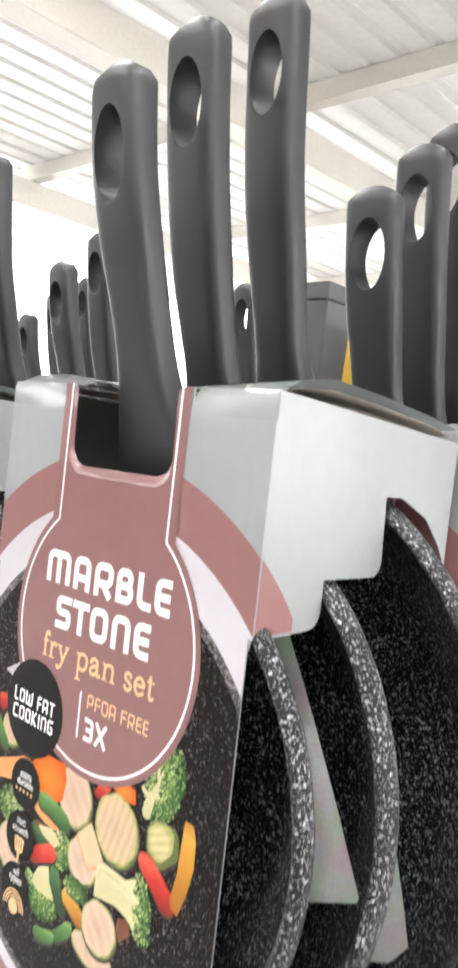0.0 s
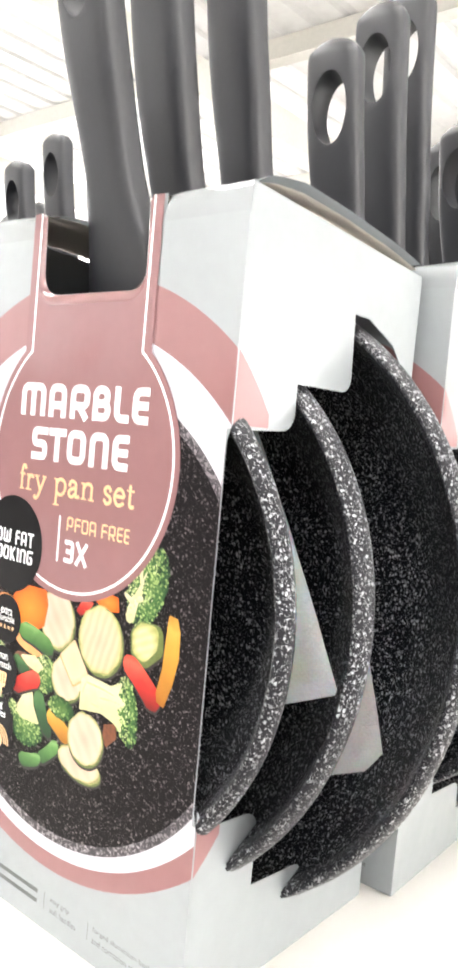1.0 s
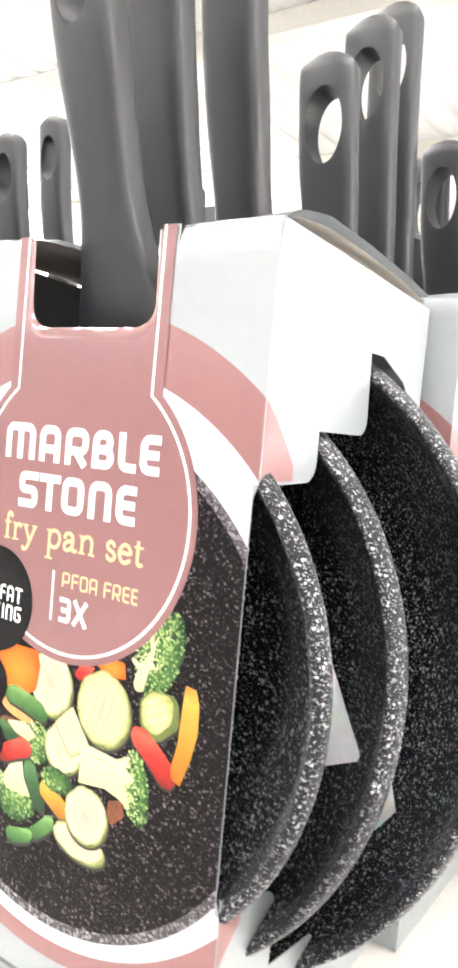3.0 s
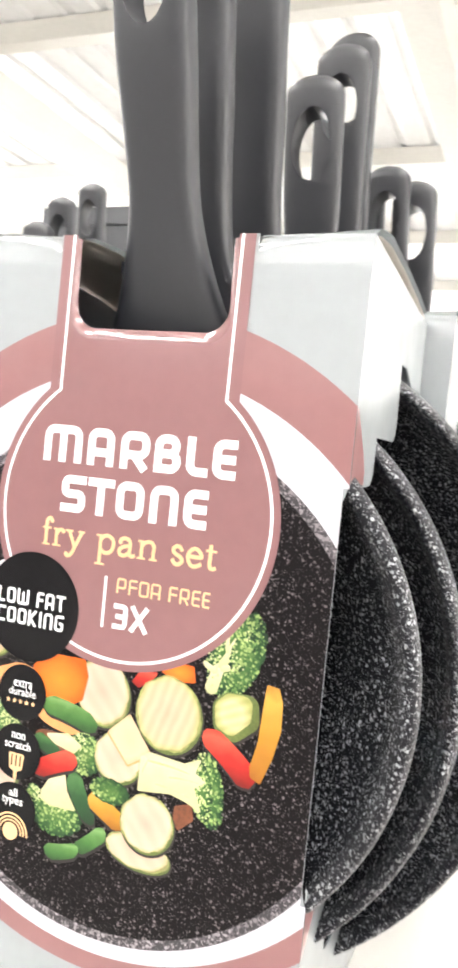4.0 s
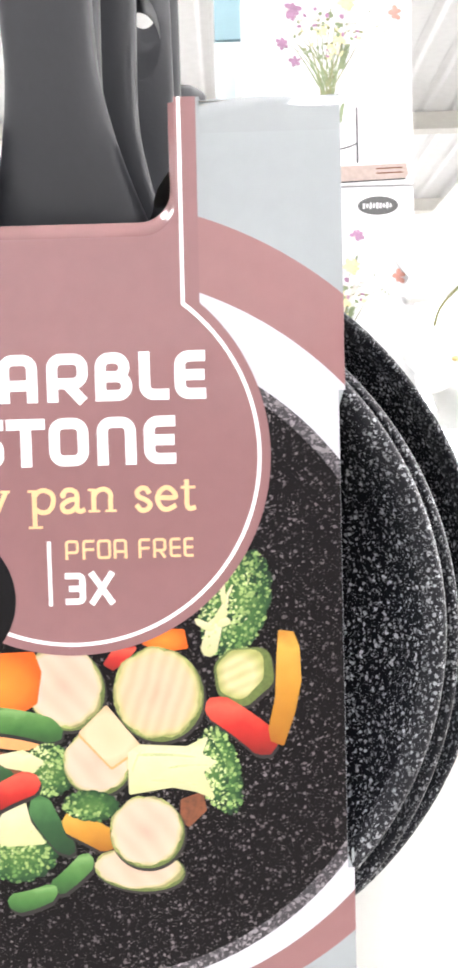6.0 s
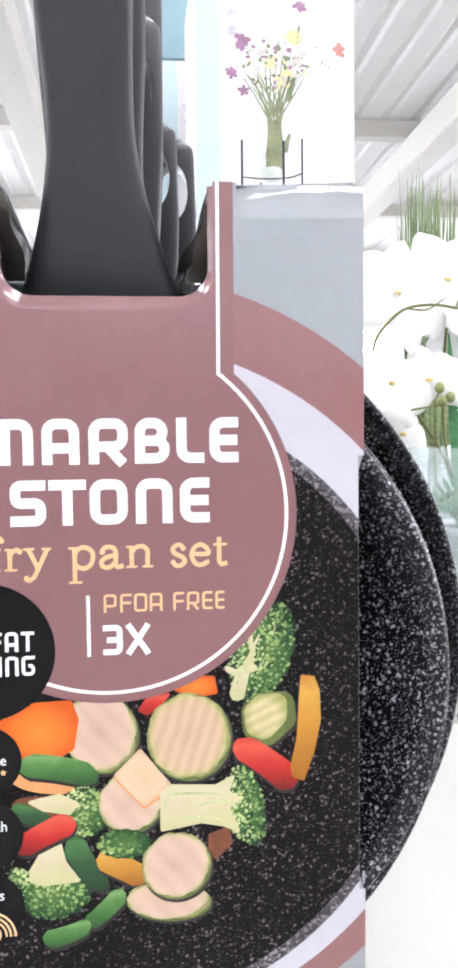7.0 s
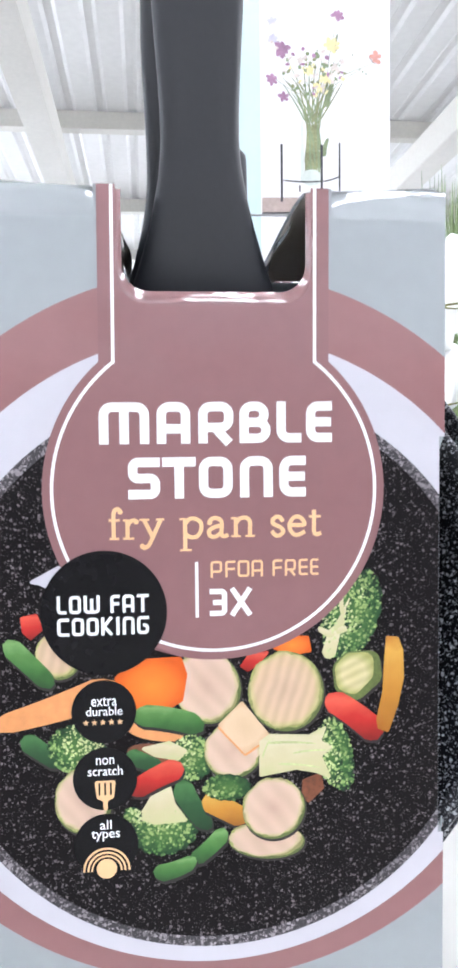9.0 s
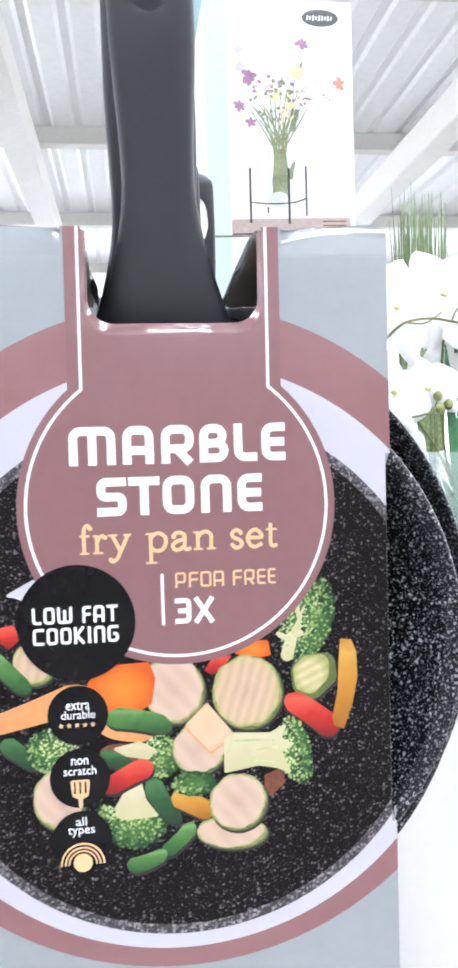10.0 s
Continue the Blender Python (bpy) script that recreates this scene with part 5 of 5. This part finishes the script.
def tube(pts, r0, r1, sides=7):
    """A tapering round stem through the points."""
    bm = bmesh.new()
    pts = [Vector(p) for p in pts]
    path = []
    for a, b in zip(pts, pts[1:]):
        path += [a.lerp(b, k / 4) for k in range(4)]
    path.append(pts[-1])
    for _ in range(2):
        path = [path[0]] + [(path[i - 1] + path[i] * 2 + path[i + 1]) / 4 for i in range(1, len(path) - 1)] + [path[-1]]
    rings = []
    for i, p in enumerate(path):
        d = (path[min(i + 1, len(path) - 1)] - path[max(i - 1, 0)]).normalized()
        u = d.cross(Vector((0.3, 1, 0.2))).normalized()
        v = d.cross(u)
        r = r0 + (r1 - r0) * i / (len(path) - 1)
        rings.append([bm.verts.new(p + (u * math.cos(2 * math.pi * k / sides) + v * math.sin(2 * math.pi * k / sides)) * r) for k in range(sides)])
    for a, b in zip(rings, rings[1:]):
        for k in range(sides):
            bm.faces.new((a[k], a[(k + 1) % sides], b[(k + 1) % sides], b[k]))
    bm.faces.new(rings[0][::-1]), bm.faces.new(rings[-1])
    return bm


def petal_bm(c, turn, long, wide, tilt, face):
    """One cupped petal from the flower's heart outward."""
    bm = bmesh.new()
    rows = []
    for i in range(9):
        t = i / 8
        w = wide * math.sin(math.pi * (0.10 + 0.86 * t ** 0.8)) ** 0.75 / 2
        row = []
        for j in range(7):
            s = j / 3 - 1
            p = Vector((s * w, -0.10 * long * math.sin(math.pi * t) + tilt * t * long + 0.10 * long * s * s, t * long))
            row.append(bm.verts.new(Vector(c) + face @ (Matrix.Rotation(radians(turn), 3, "Y") @ p)))
        rows.append(row)
    for a, b in zip(rows, rows[1:]):
        for j in range(6):
            bm.faces.new((a[j], a[j + 1], b[j + 1], b[j]))
    return bm


def ball(c, rx, ry, rz, u=14, v=9):
    bm = bmesh.new()
    bmesh.ops.create_uvsphere(bm, u_segments=u, v_segments=v, radius=1)
    for w in bm.verts:
        w.co = Vector((c[0] + w.co.x * rx, c[1] + w.co.y * ry, c[2] + w.co.z * rz * (1 + 0.12 * w.co.x)))
    return bm


def lathe(prof, c, n=48):
    bm = bmesh.new()
    rings = [[bm.verts.new((c[0] + r * math.cos(2 * math.pi * i / n), c[1] + r * math.sin(2 * math.pi * i / n), c[2] + z)) for i in range(n)] for r, z in prof]
    for a, b in zip(rings, rings[1:]):
        for i in range(n):
            bm.faces.new((a[i], a[(i + 1) % n], b[(i + 1) % n], b[i]))
    bm.faces.new(rings[0][::-1]), bm.faces.new(rings[-1])
    bmesh.ops.recalc_face_normals(bm, faces=bm.faces[:])
    return bm


orchid = thing("orchid", (0.345, 0.50, 0.0345))
tagged(orchid, "white flowering orchid in a pale pot inside a clear tub", "plant")
OX, OY, OZ = 0.345, 0.50, 0.0345


def loc(x, y, z):
    return (x - OX, y - OY, z - OZ)


pot = part("pot", lathe([(0.040, 0.0), (0.043, 0.004), (0.056, 0.085), (0.059, 0.088), (0.059, 0.098), (0.055, 0.098), (0.053, 0.088)], (0, 0, 0)), POT, orchid, "pale ceramic pot", smooth=True)
part("soil", lathe([(0.001, 0.086), (0.0525, 0.086), (0.050, 0.094), (0.001, 0.097)], (0, 0, 0)), SOIL, orchid)
for pts, r in (([(0.325, 0.5, 0.12), (0.300, 0.49, 0.20), (0.262, 0.485, 0.25), (0.222, 0.477, 0.285), (0.228, 0.475, 0.312), (0.252, 0.474, 0.336), (0.282, 0.474, 0.340), (0.318, 0.475, 0.333), (0.362, 0.478, 0.340)], 0.0016),
               ([(0.335, 0.5, 0.12), (0.298, 0.488, 0.20), (0.296, 0.49, 0.27), (0.30, 0.49, 0.32)], 0.0018), ([(0.285, 0.478, 0.13), (0.284, 0.475, 0.21), (0.283, 0.474, 0.245)], 0.0011),
               ([(0.249, 0.474, 0.241), (0.268, 0.473, 0.244), (0.283, 0.473, 0.247), (0.297, 0.473, 0.255)], 0.0011), ([(0.281, 0.473, 0.246), (0.287, 0.473, 0.262)], 0.0009),
               ([(0.303, 0.475, 0.337), (0.307, 0.475, 0.347), (0.315, 0.476, 0.353)], 0.0010), ([(0.258, 0.474, 0.335), (0.275, 0.473, 0.333), (0.292, 0.473, 0.345)], 0.0009)):
    part("stem", tube([loc(*p) for p in pts], r, r * 0.75), TWIG, orchid, smooth=True)
for c, r in (((0.3175, 0.477, 0.354), 0.0078), ((0.2865, 0.473, 0.263), 0.0050), ((0.2885, 0.472, 0.250), 0.0052), ((0.2970, 0.473, 0.2545), 0.0052)):
    part("bud", ball(loc(*c), r * 0.92, r * 0.92, r * 1.05), BUD, orchid, smooth=True)
for c, r, yaw, roll in (((0.250, 0.484, 0.352), 0.052, 12, 20), ((0.300, 0.490, 0.366), 0.050, -15, -25), ((0.240, 0.470, 0.268), 0.040, 18, 10), ((0.279, 0.482, 0.272), 0.034, -12, -15),
                        ((0.330, 0.486, 0.290), 0.045, -10, 30), ((0.345, 0.480, 0.330), 0.044, 8, 0), ((0.262, 0.505, 0.222), 0.034, 20, 40), ((0.352, 0.480, 0.245), 0.036, -20, 15)):
    face = Matrix.Rotation(radians(yaw), 3, "Z") @ Matrix.Rotation(radians(-12), 3, "X")
    flower = part("flower", ball(loc(c[0], c[1] - 0.003, c[2] - 0.001), 0.0036, 0.0026, 0.0024), THROAT, orchid, "white orchid flower with a yellow throat", smooth=True)
    for k, (turn, wide) in enumerate(((90, 1.15), (-90, 1.15), (0, 0.72), (140, 0.66), (-140, 0.66))):
        part("petal", petal_bm(loc(c[0], c[1] + 0.002 * (k > 1), c[2]), turn + roll, r * 1.12, r * 1.15 * wide, 0.12, face), PETAL, flower, smooth=True)
for base, tip, wide, bend in (((0.33, 0.49, 0.125), (0.262, 0.455, 0.155), 0.035, 0.02), ((0.35, 0.49, 0.125), (0.42, 0.46, 0.16), 0.035, 0.02), ((0.35, 0.51, 0.125), (0.36, 0.60, 0.17), 0.035, 0.02), ((0.315, 0.492, 0.125), (0.300, 0.485, 0.315), 0.010, 0.004), ((0.325, 0.498, 0.125), (0.312, 0.49, 0.325), 0.008, 0.003)):
    bm = bmesh.new()
    a, b = Vector(loc(*base)), Vector(loc(*tip))
    side = (b - a).cross(Vector((0, 0.4, 1))).normalized()
    rows = []
    for i in range(11):
        t = i / 10
        p = a.lerp(b, t) + Vector((0, 0, bend * math.sin(math.pi * t)))
        w = wide * math.sin(math.pi * (0.12 + 0.86 * t)) ** 0.7 / 2
        rows.append([bm.verts.new(p + side * w * s + Vector((0, 0, 0.18 * w * abs(s)))) for s in (-1, -0.5, 0, 0.5, 1)])
    for p, q in zip(rows, rows[1:]):
        for j in range(4):
            bm.faces.new((p[j], p[j + 1], q[j + 1], q[j]))
    part("leaf", bm, LEAF, orchid, smooth=True)

# a fern leaf that hangs against the tub's front
bm = bmesh.new()
foot, tip = Vector(loc(0.352, 0.452, 0.170)), Vector(loc(0.262, 0.446, 0.150))
run = tip - foot
for k in range(15):
    t = 0.06 + 0.9 * k / 14
    c = foot + run * t + Vector((0, 0, 0.012 * math.sin(math.pi * t)))
    long = 0.026 * math.sin(math.pi * (0.18 + 0.78 * t)) ** 0.8
    for sgn in (1, -1):
        way = (run.normalized() * 0.55 + Vector((0, -0.05, sgn))).normalized()
        across = way.cross(Vector((0, 1, 0))).normalized() * 0.0026
        a, b, d, e = c - across * 0.5, c + way * long * 0.5 - across, c + way * long, c + way * long * 0.5 + across
        bm.faces.new([bm.verts.new(v) for v in (a, b, d, e, c + across * 0.5)])
part("leaf", bm, LEAF, orchid, "feathery green fern leaf")
part("stem", tube([foot, foot + run * 0.5 + Vector((0, 0, 0.012)), tip], 0.0012, 0.0006), TWIG, orchid, smooth=True)

tub = thing("plastic_tub", (0.345, 0.515, 0.0320))
tagged(tub, "clear plastic tub round the orchid pot", "container")
for name, b in (("front_wall", (-0.084, 0.084, -0.085, -0.083)), ("back_wall", (-0.084, 0.084, 0.083, 0.085)), ("side_wall", (-0.084, -0.082, -0.0825, 0.0825)), ("side_wall", (0.082, 0.084, -0.0825, 0.0825))):
    wall = part(name, box_bm(*b, 0.0, 0.176, 0.0006), TUB, tub)
    wall.visible_shadow = False
part("base", box_bm(-0.084, 0.084, -0.085, 0.085, 0.0, 0.0018), TUB, tub).visible_shadow = False

# ---- potted grass farther back ----
grass = thing("potted_grass", (0.515, 1.12, 0.0320))
tagged(grass, "tall green artificial grass in a white pot", "plant")
part("pot", lathe([(0.045, 0.0), (0.06, 0.11), (0.062, 0.12), (0.056, 0.12), (0.052, 0.10)], (0, 0, 0)), POT, grass, smooth=True)
bm = bmesh.new()
rnd = random.Random(11)
for i in range(210):
    a, q = rnd.random() * 6.283, math.sqrt(rnd.random()) * 0.036
    x, y = q * math.cos(a), q * math.sin(a)
    h = rnd.uniform(0.34, 0.55)
    lean, w, yaw = rnd.uniform(-0.018, 0.018), rnd.uniform(0.0022, 0.0045), rnd.uniform(-0.8, 0.8)
    rows = []
    for k in range(6):
        t = k / 5
        c = Vector((x + lean * t * t + 0.18 * x * t, y + 0.2 * y * t, 0.10 + h * t))
        d = Vector((math.cos(yaw), math.sin(yaw), 0)) * w * (1 - 0.9 * t ** 2.5)
        rows.append((bm.verts.new(c - d), bm.verts.new(c + d)))
    for p, q2 in zip(rows, rows[1:]):
        bm.faces.new((p[0], p[1], q2[1], q2[0]))
tagged(part("blades", bm, BLADE, grass, "thin green blades"), kind="stuff")
